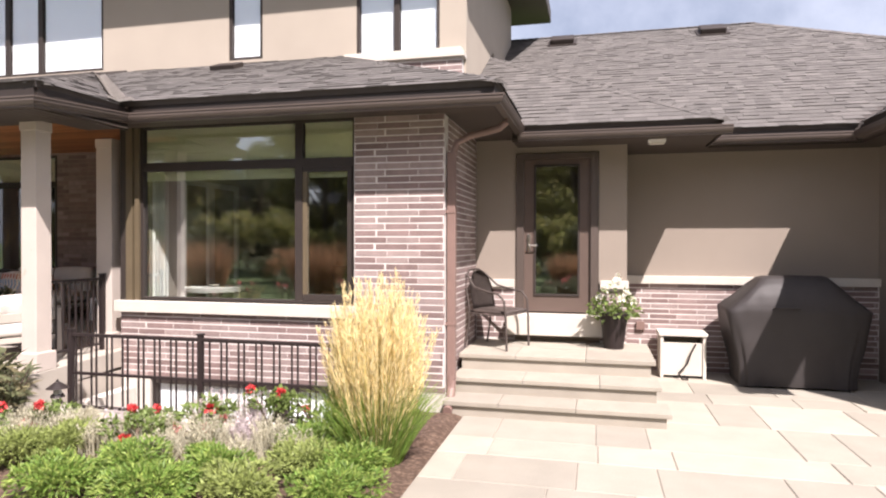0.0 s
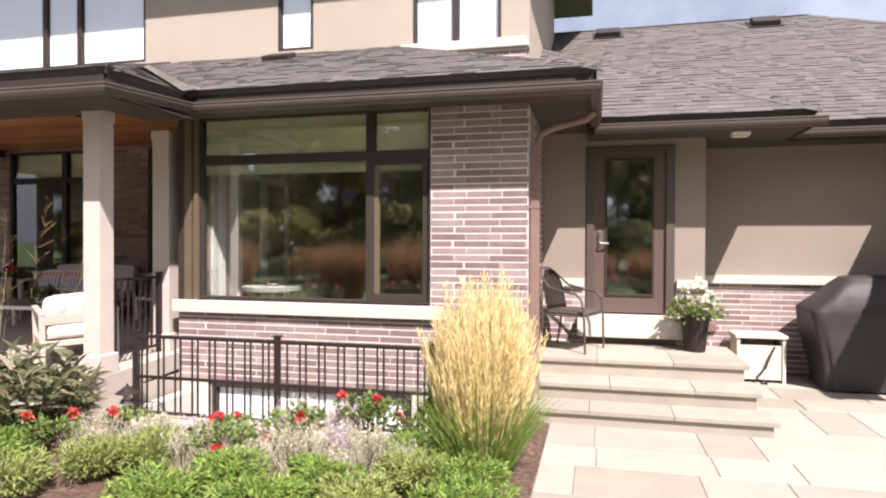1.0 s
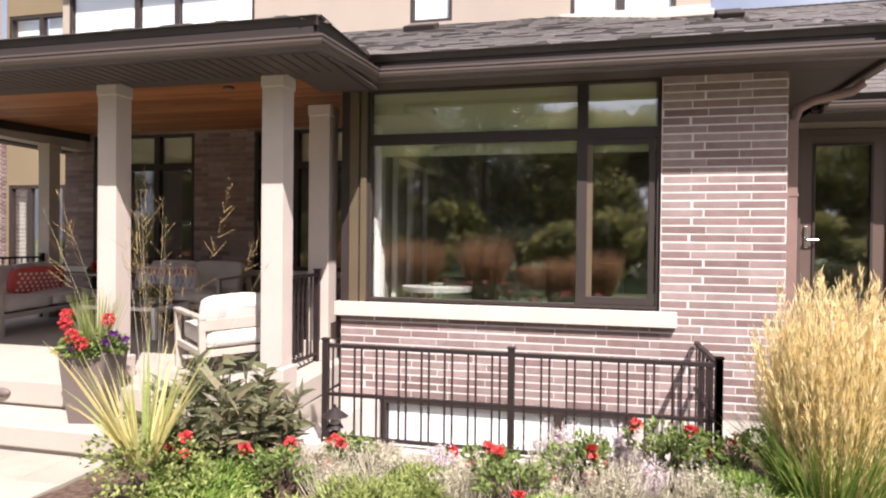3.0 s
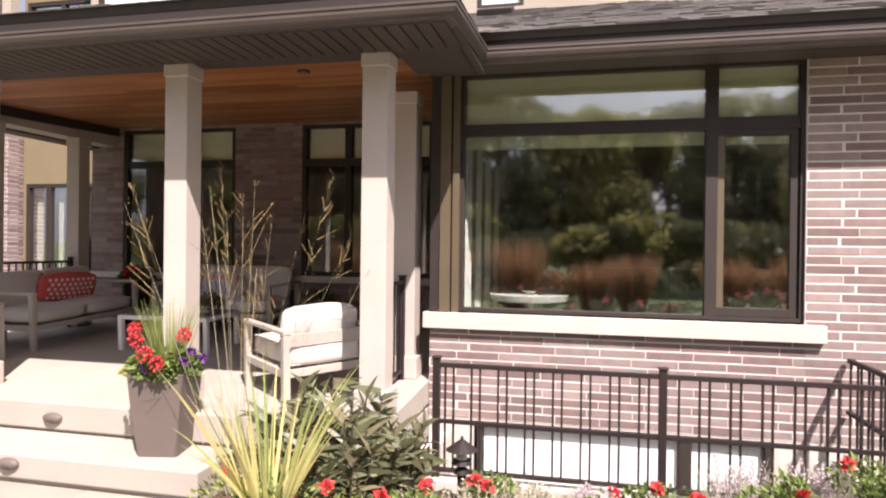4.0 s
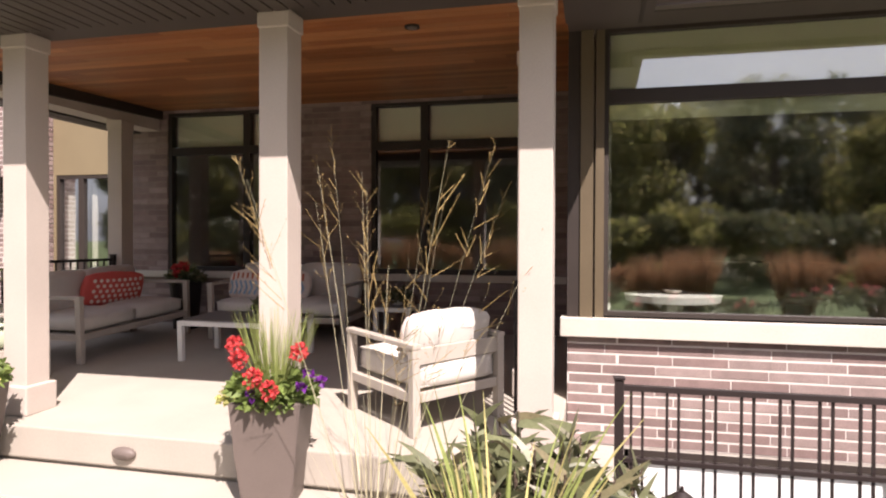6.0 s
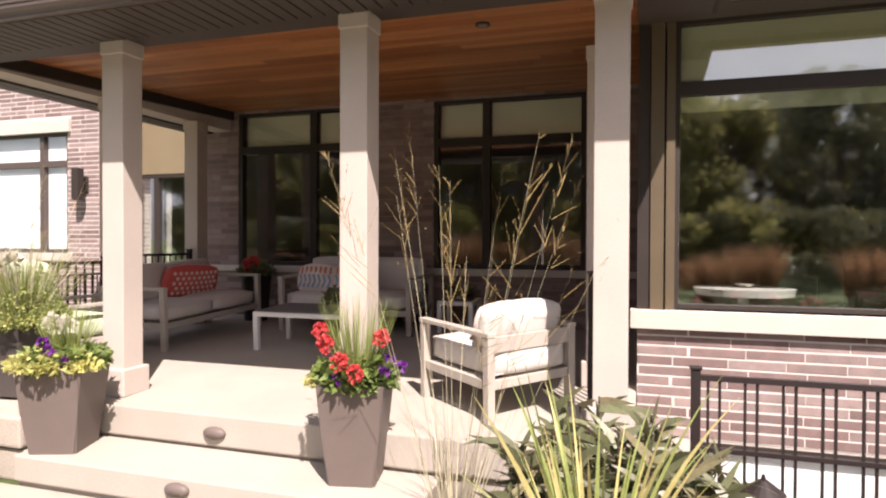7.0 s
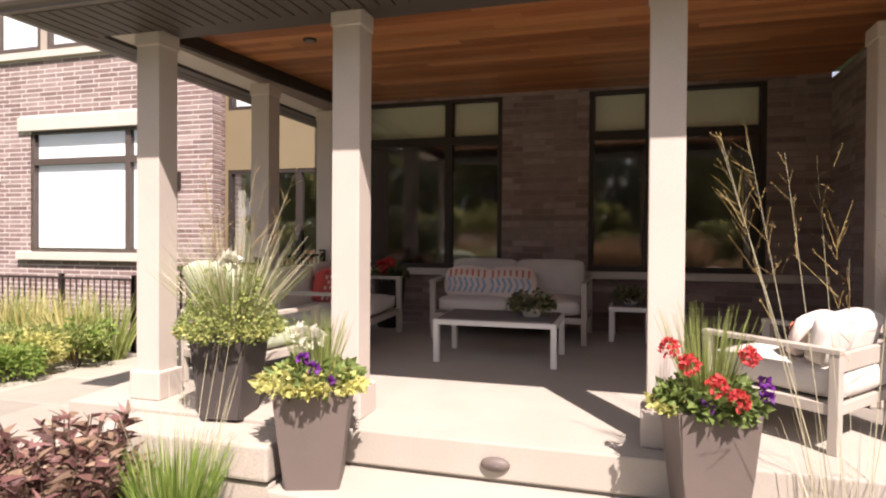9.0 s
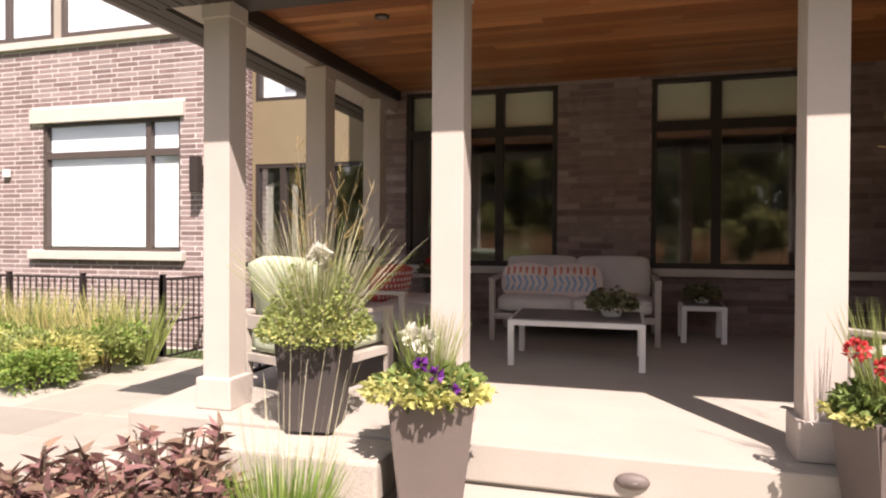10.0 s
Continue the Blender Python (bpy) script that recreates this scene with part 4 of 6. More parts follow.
def low_table(x0, x1, y0, y1, h, label, name="coffee_table"):
    c = thing(name, on_porch(x0, y0), label, "table")
    w, d = x1 - x0, y1 - y0
    for i in (0, 1):
        for j in (0, 1):
            box_part("leg", i * (w - 0.05), i * (w - 0.05) + 0.05, j * (d - 0.05), j * (d - 0.05) + 0.05, 0, h - 0.055, "white", c, 0.004)
    box_part("apron", 0, w, 0, d, h - 0.055, h - 0.012, "white", c, 0.004)
    box_part("tabletop", 0.03, w - 0.03, 0.03, d - 0.03, h - 0.011, h, "tabletop", c, 0.003, "dark grey stone top")
    return c


low_table(-8.24, -7.16, 7.24, 7.88, 0.39, "white-framed coffee table with a dark grey top")
low_table(-6.79, -6.38, 8.58, 8.98, 0.365, "small white-framed side table with a dark top", "side_table")


def scatter_pillow(m, base, spots, label, kinds, hw=0.29, hh=0.15):
    c = thing("throw_pillow", m, label, "pillow")
    bm = bmesh.new()
    pad(bm, -hw, hw, -0.05, 0.05, -hh, hh, 0.035)
    part("pillow", bm, base, c, smooth=True)
    for i, (u, v, r, s) in enumerate(spots):
        bm = bmesh.new()
        bmesh.ops.create_cone(bm, cap_ends=True, segments=s, radius1=r, radius2=r, depth=0.008, matrix=pose(u, 0.050 + 0.035 * (1 - (u / hw) ** 2) * (1 - (v / hh) ** 2), v, 90, 0, 0))
        part("print", bm, kinds[i % len(kinds)], c)
    return c


dots = [(-0.29 + 0.072 * i + 0.036 * (j % 2), -0.11 + 0.055 * j, 0.021, 6) for i in range(9) for j in range(5) if -0.29 + 0.072 * i + 0.036 * (j % 2) < 0.30]
scatter_pillow(pose(-9.50, 7.88, floor_z(7.88) + 0.585, -14, 0, -98), "pink", dots, "long coral pink throw pillow with pale dots on the loveseat", ["pale"], 0.35, 0.155)


def striped_pillow(m, label, hw=0.24, hh=0.15):
    """A pale pillow with a row of orange dashes over a band of slanting blue ones."""
    c = thing("throw_pillow", m, label, "pillow")
    bm = bmesh.new()
    pad(bm, -hw, hw, -0.05, 0.05, -hh, hh, 0.035)
    part("pillow", bm, "pale", c, smooth=True)
    for i in range(7):
        u = -hw * 0.8 + i * hw * 0.267
        for v, w, h, lean, mat in ((0.085, 0.011, 0.042, 0, "orange"), (-0.005, 0.012, 0.045, 24, "blue"), (-0.075, 0.012, 0.045, -24, "blue")):
            bm = bmesh.new()
            slab(bm, -w, w, -0.004, 0.004, -h, h)
            o = part("print", bm, mat, c)
            o.matrix_local = pose(u, 0.050 + 0.035 * (1 - (u / hw) ** 2) * (1 - (v / hh) ** 2), v, 0, lean, 0)
    return c


for x, yaw in ((-8.27, 176), (-7.80, 183)):
    striped_pillow(pose(x, 8.58, floor_z(8.6) + 0.57, 14, 0, yaw), "pale throw pillow with orange and blue stripes on the loveseat")
scatter_pillow(on_porch(-5.59, 6.24, 51) @ pose(-0.02, -0.10, 0.575, 16, 0, 0), "pale", [(-0.15 + 0.06 * i, 0.04 * (-1) ** i, 0.026, 5) for i in range(6)] + [(-0.12 + 0.08 * i, -0.075, 0.018, 4) for i in range(4)],
               "small pale red-printed throw pillow on the lounge chair", ["orange", "tabletop"], 0.20, 0.115)

# ---- planting ----
def blade(vs, fs, base, tip_dir, length, width, droop, segs=4, rng=random):
    """A grass blade: a tapering strip that bends over."""
    b, d = Vector(base), Vector(tip_dir).normalized()
    side = d.cross(Vector((rng.uniform(-1, 1), rng.uniform(-1, 1), 0.2))).normalized()
    k = len(vs)
    p = b.copy()
    for i in range(segs + 1):
        u = i / segs
        w = width * (1 - u ** 1.6) * 0.5 + 0.0006
        vs.append(tuple(p - side * w))
        vs.append(tuple(p + side * w))
        p = p + d * (length / segs)
        d = (d + Vector((d.x, d.y, 0)) * droop * 0.3 - Vector((0, 0, droop * (0.25 + u)))).normalized()
    for i in range(segs):
        fs.append((k + 2 * i, k + 2 * i + 1, k + 2 * i + 3, k + 2 * i + 2))
    return Vector(vs[-1])


def leaf(vs, fs, p, d, n, length, width, fold=0.15):
    """A pointed leaf of four facets, folded along its rib."""
    p, d = Vector(p), Vector(d).normalized()
    s = d.cross(n)
    s = s.normalized() if s.length > 1e-4 else Vector((1, 0, 0))
    up = s.cross(d)
    k = len(vs)
    m = p + d * length * 0.45
    e = p + d * length - up * length * 0.15
    vs += [tuple(p), tuple(m + s * width / 2 + up * fold * width), tuple(e), tuple(m - s * width / 2 + up * fold * width)]
    fs += [(k, k + 1, k + 2), (k, k + 2, k + 3)]


def rand_dir(rng, up=0.0):
    while True:
        v = Vector((rng.uniform(-1, 1), rng.uniform(-1, 1), rng.uniform(-1, 1)))
        if 0.05 < v.length < 1:
            v = v.normalized() + Vector((0, 0, up))
            return v.normalized()


def shrub(name, x, y, z, rx, h, leaf_mat, label, n=1500, size=0.06, width=0.5, seed=0, stems=14, lobes=7, parent=None, stem_mat="bark", category="shrub", group=""):
    """A loose bush: stems, and leaves set in clumps so that its outline is uneven."""
    rng = random.Random(seed)
    c = parent or thing(name, (x, y, z), label, category, group)
    o = Vector((x, y, z)) if parent else Vector((0, 0, 0))
    centres = []
    for i in range(lobes):
        a = rng.uniform(0, 6.283)
        r = rx * math.sqrt(rng.uniform(0, 0.75))
        centres.append((Vector((r * math.cos(a), r * math.sin(a), h * rng.uniform(0.45, 0.85))), rx * rng.uniform(0.28, 0.5)))
    vs, fs = [], []
    for i in range(n):
        q, r = rng.choice(centres)
        d = rand_dir(rng)
        p = q + Vector((d.x * r, d.y * r, d.z * r * 0.8)) * rng.uniform(0.55, 1.1) ** 0.7
        if p.z < 0.02:
            p.z = rng.uniform(0.02, 0.1)
        if p.z > h:
            p.z = h - rng.uniform(0, 0.06)
        out = (Vector((p.x, p.y, (p.z - h * 0.35))).normalized() + rand_dir(rng) * 0.8).normalized()
        leaf(vs, fs, o + p, out, rand_dir(rng, 0.7), size * rng.uniform(0.6, 1.3), size * width * rng.uniform(0.7, 1.2))
    if not parent:
        bm = bmesh.new()
        for q, r in centres[:stems]:
            path_tube(bm, [(q.x * 0.15, q.y * 0.15, 0), (q.x * 0.5, q.y * 0.5, q.z * 0.6), tuple(q)], 0.008, 5)
        tagged(part("stem", bm, stem_mat, c), "thin woody stems", kind="stuff")
    raw("foliage", vs, fs, leaf_mat, c)
    c["spots"] = 0
    return c, centres


def blossoms(parent, spots, mat, size, seed=0, petals=11, name="flower", label=""):
    """Each flower head is a cluster of cupped petals."""
    rng = random.Random(seed)
    for s in spots:
        vs, fs = [], []
        for i in range(petals):
            d = rand_dir(rng, 0.35)
            leaf(vs, fs, Vector(s) + d * size * 0.12, d, rand_dir(rng, 0.5), size * rng.uniform(0.4, 0.62), size * rng.uniform(0.45, 0.65), 0.3)
        raw(name, vs, fs, mat, parent, label)


def grass(name, x, y, z, n, r, h, spread, droop, mat, label, width=0.008, seed=0, parent=None, vary=0.35, category="grass", segs=4, group=""):
    rng = random.Random(seed)
    c = parent or thing(name, (x, y, z), label, category, group)
    o = Vector((x, y, z)) if parent else Vector((0, 0, 0))
    vs, fs = [], []
    for i in range(n):
        a, q = rng.uniform(0, 6.283), r * math.sqrt(rng.random())
        s = spread * rng.uniform(0.1, 1.0)
        d = Vector((math.cos(a) * s, math.sin(a) * s, 1))
        blade(vs, fs, o + Vector((q * math.cos(a), q * math.sin(a), 0)), d, h * rng.uniform(1 - vary, 1), width * rng.uniform(0.6, 1.3), droop * rng.uniform(0.4, 1.4), segs, rng)
    raw("blade_tuft", vs, fs, mat, c)
    return c


def plumes(parent, o, n, r, h, spread, mat, stalk_mat, seed=0, plume=0.28, thick=0.02, hairs=26, droop=0.05, vary=0.2):
    """Stalks that end in feathery seed heads."""
    rng = random.Random(seed)
    vs, fs, hv, hf = [], [], [], []
    o = Vector(o)
    for i in range(n):
        a, q = rng.uniform(0, 6.283), r * math.sqrt(rng.random())
        s = spread * rng.uniform(0.0, 1.0)
        d = Vector((math.cos(a) * s, math.sin(a) * s, 1)).normalized()
        base = o + Vector((q * math.cos(a), q * math.sin(a), 0))
        top = blade(vs, fs, base, d, h * rng.uniform(1 - vary, 1) * (1.05 - 0.28 * s / spread), 0.005, droop, 5, rng)
        for j in range(hairs):
            u = rng.random()
            p = top - d * plume * u
            e = (d + rand_dir(rng) * 0.32).normalized()
            leaf(hv, hf, p + rand_dir(rng) * thick * 0.4 * (1.1 - abs(u - 0.5)), e, rand_dir(rng), rng.uniform(0.04, 0.085), 0.0030)
    raw("stalk_tuft", vs, fs, stalk_mat, parent)
    raw("plume", hv, hf, mat, parent)


def branching(parent, o, n, h, lean, mat, seed=0, width=0.007, twig=0.19, spread=0.12, stalk=None):
    """Tall bare stalks with thin open seed panicles."""
    rng = random.Random(seed)
    vs, fs, sv, sf = [], [], [], []
    o = Vector(o)
    for i in range(n):
        a = rng.uniform(0, 6.283)
        s = lean * rng.uniform(0.15, 1.0)
        d = Vector((math.cos(a) * s, math.sin(a) * s, 1)).normalized()
        b = o + Vector((math.cos(a), math.sin(a), 0)) * spread * rng.random()
        L = h * rng.uniform(0.6, 1.0)
        top = blade(sv, sf, b, d, L, width, 0.03, 5, rng)
        for j in range(rng.randint(6, 20)):
            u = rng.random() ** 0.8
            p = top - d * 0.62 * u
            e = (d + rand_dir(rng) * 0.75).normalized()
            l = twig * rng.uniform(0.3, 1.0) * (0.35 + u)
            blade(vs, fs, p, e, l, 0.0021, 0.06, 2, rng)
            for k in range(5):
                leaf(vs, fs, p + e * l * rng.uniform(0.3, 1), (e + rand_dir(rng) * 0.5), rand_dir(rng), rng.uniform(0.010, 0.020), 0.0032)
    raw("stalk_tuft", sv, sf, stalk or mat, parent)
    tagged(raw("seed_spray", vs, fs, mat, parent), "fine dry open seed sprays", kind="stuff")


def heads(parent, spots, mat, r, seed=0, n=60, petal=0.032, label=""):
    """Round flower heads of many small petals."""
    rng = random.Random(seed)
    for s in spots:
        vs, fs = [], []
        for i in range(n):
            d = rand_dir(rng, 0.4)
            leaf(vs, fs, Vector(s) + d * r * rng.uniform(0.6, 1.0), d + rand_dir(rng) * 0.9, d, petal * rng.uniform(0.7, 1.2), petal * 0.85)
        raw("flower", vs, fs, mat, parent, label)


# bed of earth in front of the well and the porch
def bed(name, x0, x1, y0, y1, z, label, seed):
    bm = bmesh.new()
    nx, ny = int((x1 - x0) / 0.12), int((y1 - y0) / 0.12)
    grid = {}
    for i in range(nx + 1):
        for j in range(ny + 1):
            u, v = i / nx, j / ny
            edge = min(u, 1 - u, v, 1 - v)
            hh = z * min(1, edge * 9) + 0.03 * noise.noise(Vector((i * 0.35, j * 0.35, seed)))
            grid[i, j] = bm.verts.new((x0 + (x1 - x0) * u, y0 + (y1 - y0) * v, -0.02 + max(0, hh)))
    for i in range(nx):
        for j in range(ny):
            bm.faces.new((grid[i, j], grid[i + 1, j], grid[i + 1, j + 1], grid[i, j + 1]))
    return structure(part(name, bm, "soil"), label, "garden bed")


bed("ground_bed", -5.72, -0.42, 3.38, 5.56, 0.07, "dark mulch bed below the window well", 1)
bed("ground_bed_corner", -1.28, -0.42, 5.56, 6.70, 0.05, "dark mulch at the foot of the brick pier", 4)
bed("ground_bed_west", -18, -12.35, 6.5, 8.5, 0.06, "dark mulch bed below the west wing", 2)
bed("ground_bed_porch", -10.6, -8.62, 3.9, 4.96, 0.06, "dark mulch bed beside the porch step", 3)

# the tall golden reed grass
reed = grass("feather_reed_grass", -0.82, 5.12, 0, 1300, 0.20, 0.80, 0.62, 0.26, "fresh", "tall golden feather reed grass in the bed", 0.008, 11)
grass("", 0, 0, 0, 1500, 0.16, 1.10, 0.25, 0.05, "reed_gold", "", 0.006, 12, parent=reed)
plumes(reed, (0, 0, 0), 680, 0.19, 1.47, 0.29, "straw", "reed_gold", 13, plume=0.62, hairs=46, thick=0.022, droop=0.06, vary=0.42)

# roses, sage, low mounds, peony
def bed_height(x, y, h):
    """The planting is kept low in front of the basement window."""
    return min(h, (0.20 if x < -2.55 else 0.46) + (5.2 - y) * 0.30)


rng = random.Random(21)
for i, (x, y, h, r) in enumerate(((-1.35, 5.25, 0.62, 0.26), (-2.3, 4.95, 0.42, 0.24), (-3.0, 5.15, 0.42, 0.26), (-3.75, 5.0, 0.40, 0.24), (-1.75, 5.15, 0.55, 0.24), (-4.15, 4.55, 0.30, 0.2), (-2.65, 4.55, 0.32, 0.22))):
    h = bed_height(x, y, h) + 0.03
    c, cen = shrub("rose_bush", x, y, 0.03, r, h, "green", "low rose bush with red blooms in the bed", 420, 0.05, 0.6, 30 + i, 6, 6, group="rose bushes")
    spots = [(q.x + rng.uniform(-.5, .5) * k, q.y + rng.uniform(-.6, .2) * k, min(h + 0.05, q.z + k * 0.9)) for q, k in cen]
    blossoms(c, spots[:2], "red", 0.085, 40 + i, 14, label="red rose bloom")
    if i in (1, 2, 3):
        blossoms(c, [(q.x * 1.2, q.y * 1.2 - 0.1, q.z * 0.8) for q, k in cen[:4]], "rose_pink", 0.08, 60 + i, 14, label="faded pink rose bloom")
for i, (x, y, h, r) in enumerate(((-2.05, 5.30, 0.66, 0.26), (-2.45, 5.25, 0.56, 0.24), (-3.3, 5.3, 0.42, 0.28), (-3.45, 4.7, 0.34, 0.28), (-2.9, 4.85, 0.34, 0.28), (-2.1, 4.65, 0.42, 0.28), (-1.6, 4.8, 0.36, 0.25), (-3.75, 5.3, 0.3, 0.25), (-3.9, 4.75, 0.36, 0.26), (-3.2, 4.95, 0.36, 0.3), (-2.55, 4.75, 0.34, 0.3), (-1.9, 4.9, 0.34, 0.3), (-1.35, 4.75, 0.3, 0.25), (-3.6, 5.0, 0.34, 0.3), (-4.3, 4.95, 0.30, 0.25), (-3.75, 4.5, 0.28, 0.28), (-3.05, 4.58, 0.28, 0.28), (-2.4, 4.5, 0.28, 0.28), (-1.75, 4.55, 0.26, 0.26))):
    h = bed_height(x, y, h)
    c = grass("russian_sage", x, y, 0.03, 150, r * 0.5, h, 0.55, 0.12, "silver", "silvery sage with hazy lilac flower spikes", 0.006, 70 + i, group="sage plants")
    rg = random.Random(90 + i)
    vs, fs = [], []
    for k in range(58):
        a, s = rg.uniform(0, 6.283), rg.uniform(0.05, 0.6)
        d = Vector((math.cos(a) * s, math.sin(a) * s, 1)).normalized()
        L = h * rg.uniform(0.6, 1.05)
        for j in range(26):
            p = d * L * rg.uniform(0.45, 1.0)
            leaf(vs, fs, p, (d + rand_dir(rg)), rand_dir(rg), rg.uniform(0.015, 0.032), 0.011)
    raw("flower_haze", vs, fs, "sage" if i < 3 or i in (9, 11) else "silver", c)
for i, (x, y) in enumerate(((-1.15, 4.42), (-1.75, 4.25), (-2.35, 4.15), (-3.5, 4.2), (-1.3, 4.85), (-0.85, 4.55), (-3.2, 4.45), (-4.5, 4.3), (-0.75, 4.0), (-1.35, 3.88), (-1.95, 3.78), (-2.65, 3.75), (-3.85, 3.74), (-4.35, 3.92))):
    shrub("low_mound", x, y + 0.06, 0.02, 0.28, 0.26, "fresh" if i % 3 else "lime", "low bright green leafy mound at the bed's edge", 2200, 0.055, 0.30, 110 + i, 6, 12, category="perennial", group="low mounds")
sp = thing("yucca", (-4.76, 4.06, 0.40), "clump of long yellow-green sword leaves", "perennial")
rg = random.Random(131)
for i in range(58):
    vs, fs = [], []
    a, s = rg.uniform(0, 6.283), rg.uniform(0.1, 0.7)
    blade(vs, fs, (0.07 * math.cos(a), 0.07 * math.sin(a), 0), (math.cos(a) * s, math.sin(a) * s, 1), rg.uniform(0.45, 0.88), rg.uniform(0.016, 0.030), rg.uniform(0.03, 0.16), 6, rg)
    raw("leaf", vs, fs, "reed" if i % 2 else "lime", sp)
c, cen = shrub("groundcover", -4.75, 4.12, 0.02, 0.42, 0.50, "lime", "yellow-green trailing groundcover with a few red blooms", 1600, 0.04, 0.6, 133, 6, 9, category="perennial")
blossoms(c, [(q.x, q.y, q.z + k * 0.8) for q, k in cen[:5]], "red", 0.07, 134, 12, label="red bloom")
tall = grass("switch_grass", -5.58, 5.20, 0.0, 34, 0.12, 0.80, 0.45, 0.08, "dry_stalk", "open switch grass with tall seed stalks", 0.006, 135)
branching(tall, (0, 0, 0), 19, 2.35, 0.50, "seed", 136, 0.0032, 0.23, stalk="dry_stalk")

# west bed and porch bed
rng = random.Random(150)
for i in range(13):
    x, y = -17.2 + i * 0.38, 7.35 + 0.25 * math.sin(i * 1.7)
    shrub("border_shrub", x, y, 0.02, 0.36, rng.uniform(0.5, 0.7), ("fresh", "yellow", "lime")[i % 3], "rounded yellow-green border plant", 800, 0.06, 0.55, 160 + i, 5, 8, category="perennial", group="border plants")
for i in range(12):
    x, y = -17.0 + i * 0.40, 8.05 + 0.12 * math.sin(i * 2.3)
    grass("daylily", x, y, 0.02, 190, 0.12, 1.02, 0.6, 0.11, "lime" if i % 2 else "reed", "clump of arching daylily leaves", 0.018, 180 + i, category="perennial", group="daylilies")


def stemmed_shrub(x, y, n, r, h, label, seed, name="purple_shrub", mat="purple_leaf", long=1.0, each=22, low=0.35, wide=1.0):
    """Upright stems, each set with long pointed leaves that curl outwards."""
    rng = random.Random(seed)
    c = thing(name, (x, y, 0), label, "shrub")
    bm = bmesh.new()
    vs, fs = [], []
    for i in range(n):
        a, s = rng.uniform(0, 6.283), r * math.sqrt(rng.uniform(0.02, 1))
        L = h * rng.uniform(0.6, 1.05) * (1.1 - 0.4 * s / r)
        tip = Vector((math.cos(a) * s, math.sin(a) * s, L))
        foot = Vector((tip.x * 0.35, tip.y * 0.35, 0))
        path_tube(bm, [tuple(foot), tuple(foot.lerp(tip, 0.55) + Vector((tip.x, tip.y, 0)) * 0.06), tuple(tip)], 0.005, 4)
        for j in range(each):
            u = rng.uniform(low, 1.0)
            b = rng.uniform(0, 6.283)
            d = Vector((math.cos(b), math.sin(b), rng.uniform(-0.1, 1.3) * u))
            blade(vs, fs, foot.lerp(tip, u), d, long * rng.uniform(0.08, 0.16), wide * rng.uniform(0.022, 0.038), rng.uniform(0.1, 0.5), 3, rng)
    tagged(part("stem", bm, "bark", c), "thin dark stems", kind="stuff")
    raw("foliage", vs, fs, mat, c)


stemmed_shrub(-4.74, 4.84, 105, 0.56, 0.84, "broad dark green peony bush with bronze leaf edges", 130, "peony_bush", "dark_green", 1.4, 26, 0.15, 1.3)
stemmed_shrub(-9.34, 4.45, 70, 0.42, 0.76, "purple-bronze leaved shrub beside the step", 200, long=0.72, each=30, low=0.25, wide=0.95)
stemmed_shrub(-9.92, 4.35, 40, 0.30, 0.56, "smaller purple-bronze leaved shrub", 201, long=0.72, each=28, low=0.25, wide=0.95)
for i in range(9):
    shrub("border_shrub", -16.4 + i * 0.47, 6.92 + 0.14 * math.sin(i * 2.1), 0.04, 0.36, 0.44, ("fresh", "lime", "fresh", "yellow")[i % 4], "low rounded bright green border plant", 1100, 0.055, 0.5, 400 + i, 5, 9, category="perennial", group="border plants")
lg = grass("meadow_grass", -8.82, 4.66, 0.0, 620, 0.14, 0.56, 0.46, 0.14, "fresh", "fresh green meadow grass beside the step", 0.008, 202)
grass("", 0, 0, 0, 30, 0.12, 1.15, 0.30, 0.03, "dry_stalk", "", 0.005, 203, parent=lg)

for i, (x, y, r, h, m) in enumerate(((-13.15, 6.78, 0.36, 0.42, "lime"), (-12.75, 7.15, 0.36, 0.45, "yellow"), (-12.62, 6.80, 0.32, 0.36, "fresh"), (-12.60, 7.55, 0.34, 0.50, "lime"))):
    shrub("border_shrub", x, y, 0.11, r, h, m, "low rounded bright green border plant", 1100, 0.055, 0.5, 430 + i, 5, 9, category="perennial", group="border plants")

# ---- planters ----
def planter(x, y, z, base, top, h, yaw, label, mat="planter"):
    c = thing("planter", (x, y, z, 0, 0, yaw), label, "planter", "resin planters")
    bm = bmesh.new()
    b, t = base / 2, top / 2
    rows = [(b, 0.0), (b + (t - b) * 0.5, h * 0.5), (t, h), (t - 0.02, h + 0.006), (t - 0.035, h), (t - 0.04, h - 0.09)]
    rings = [[bm.verts.new((sx * r, sy * r, zz)) for sx, sy in ((-1, -1), (1, -1), (1, 1), (-1, 1))] for r, zz in rows]
    for p, q in zip(rings, rings[1:]):
        for k in range(4):
            bm.faces.new((p[k], p[(k + 1) % 4], q[(k + 1) % 4], q[k]))
    bm.faces.new(rings[0][::-1])
    up = [e for e in bm.edges if abs(e.verts[0].co.z - e.verts[1].co.z) > 0.1]
    bmesh.ops.bevel(bm, geom=up, offset=0.012, segments=2, affect="EDGES")
    part("pot", bm, mat, c)
    box_part("soil", -t + 0.05, t - 0.05, -t + 0.05, t - 0.05, h - 0.10, h - 0.06, "soil", c)
    return c


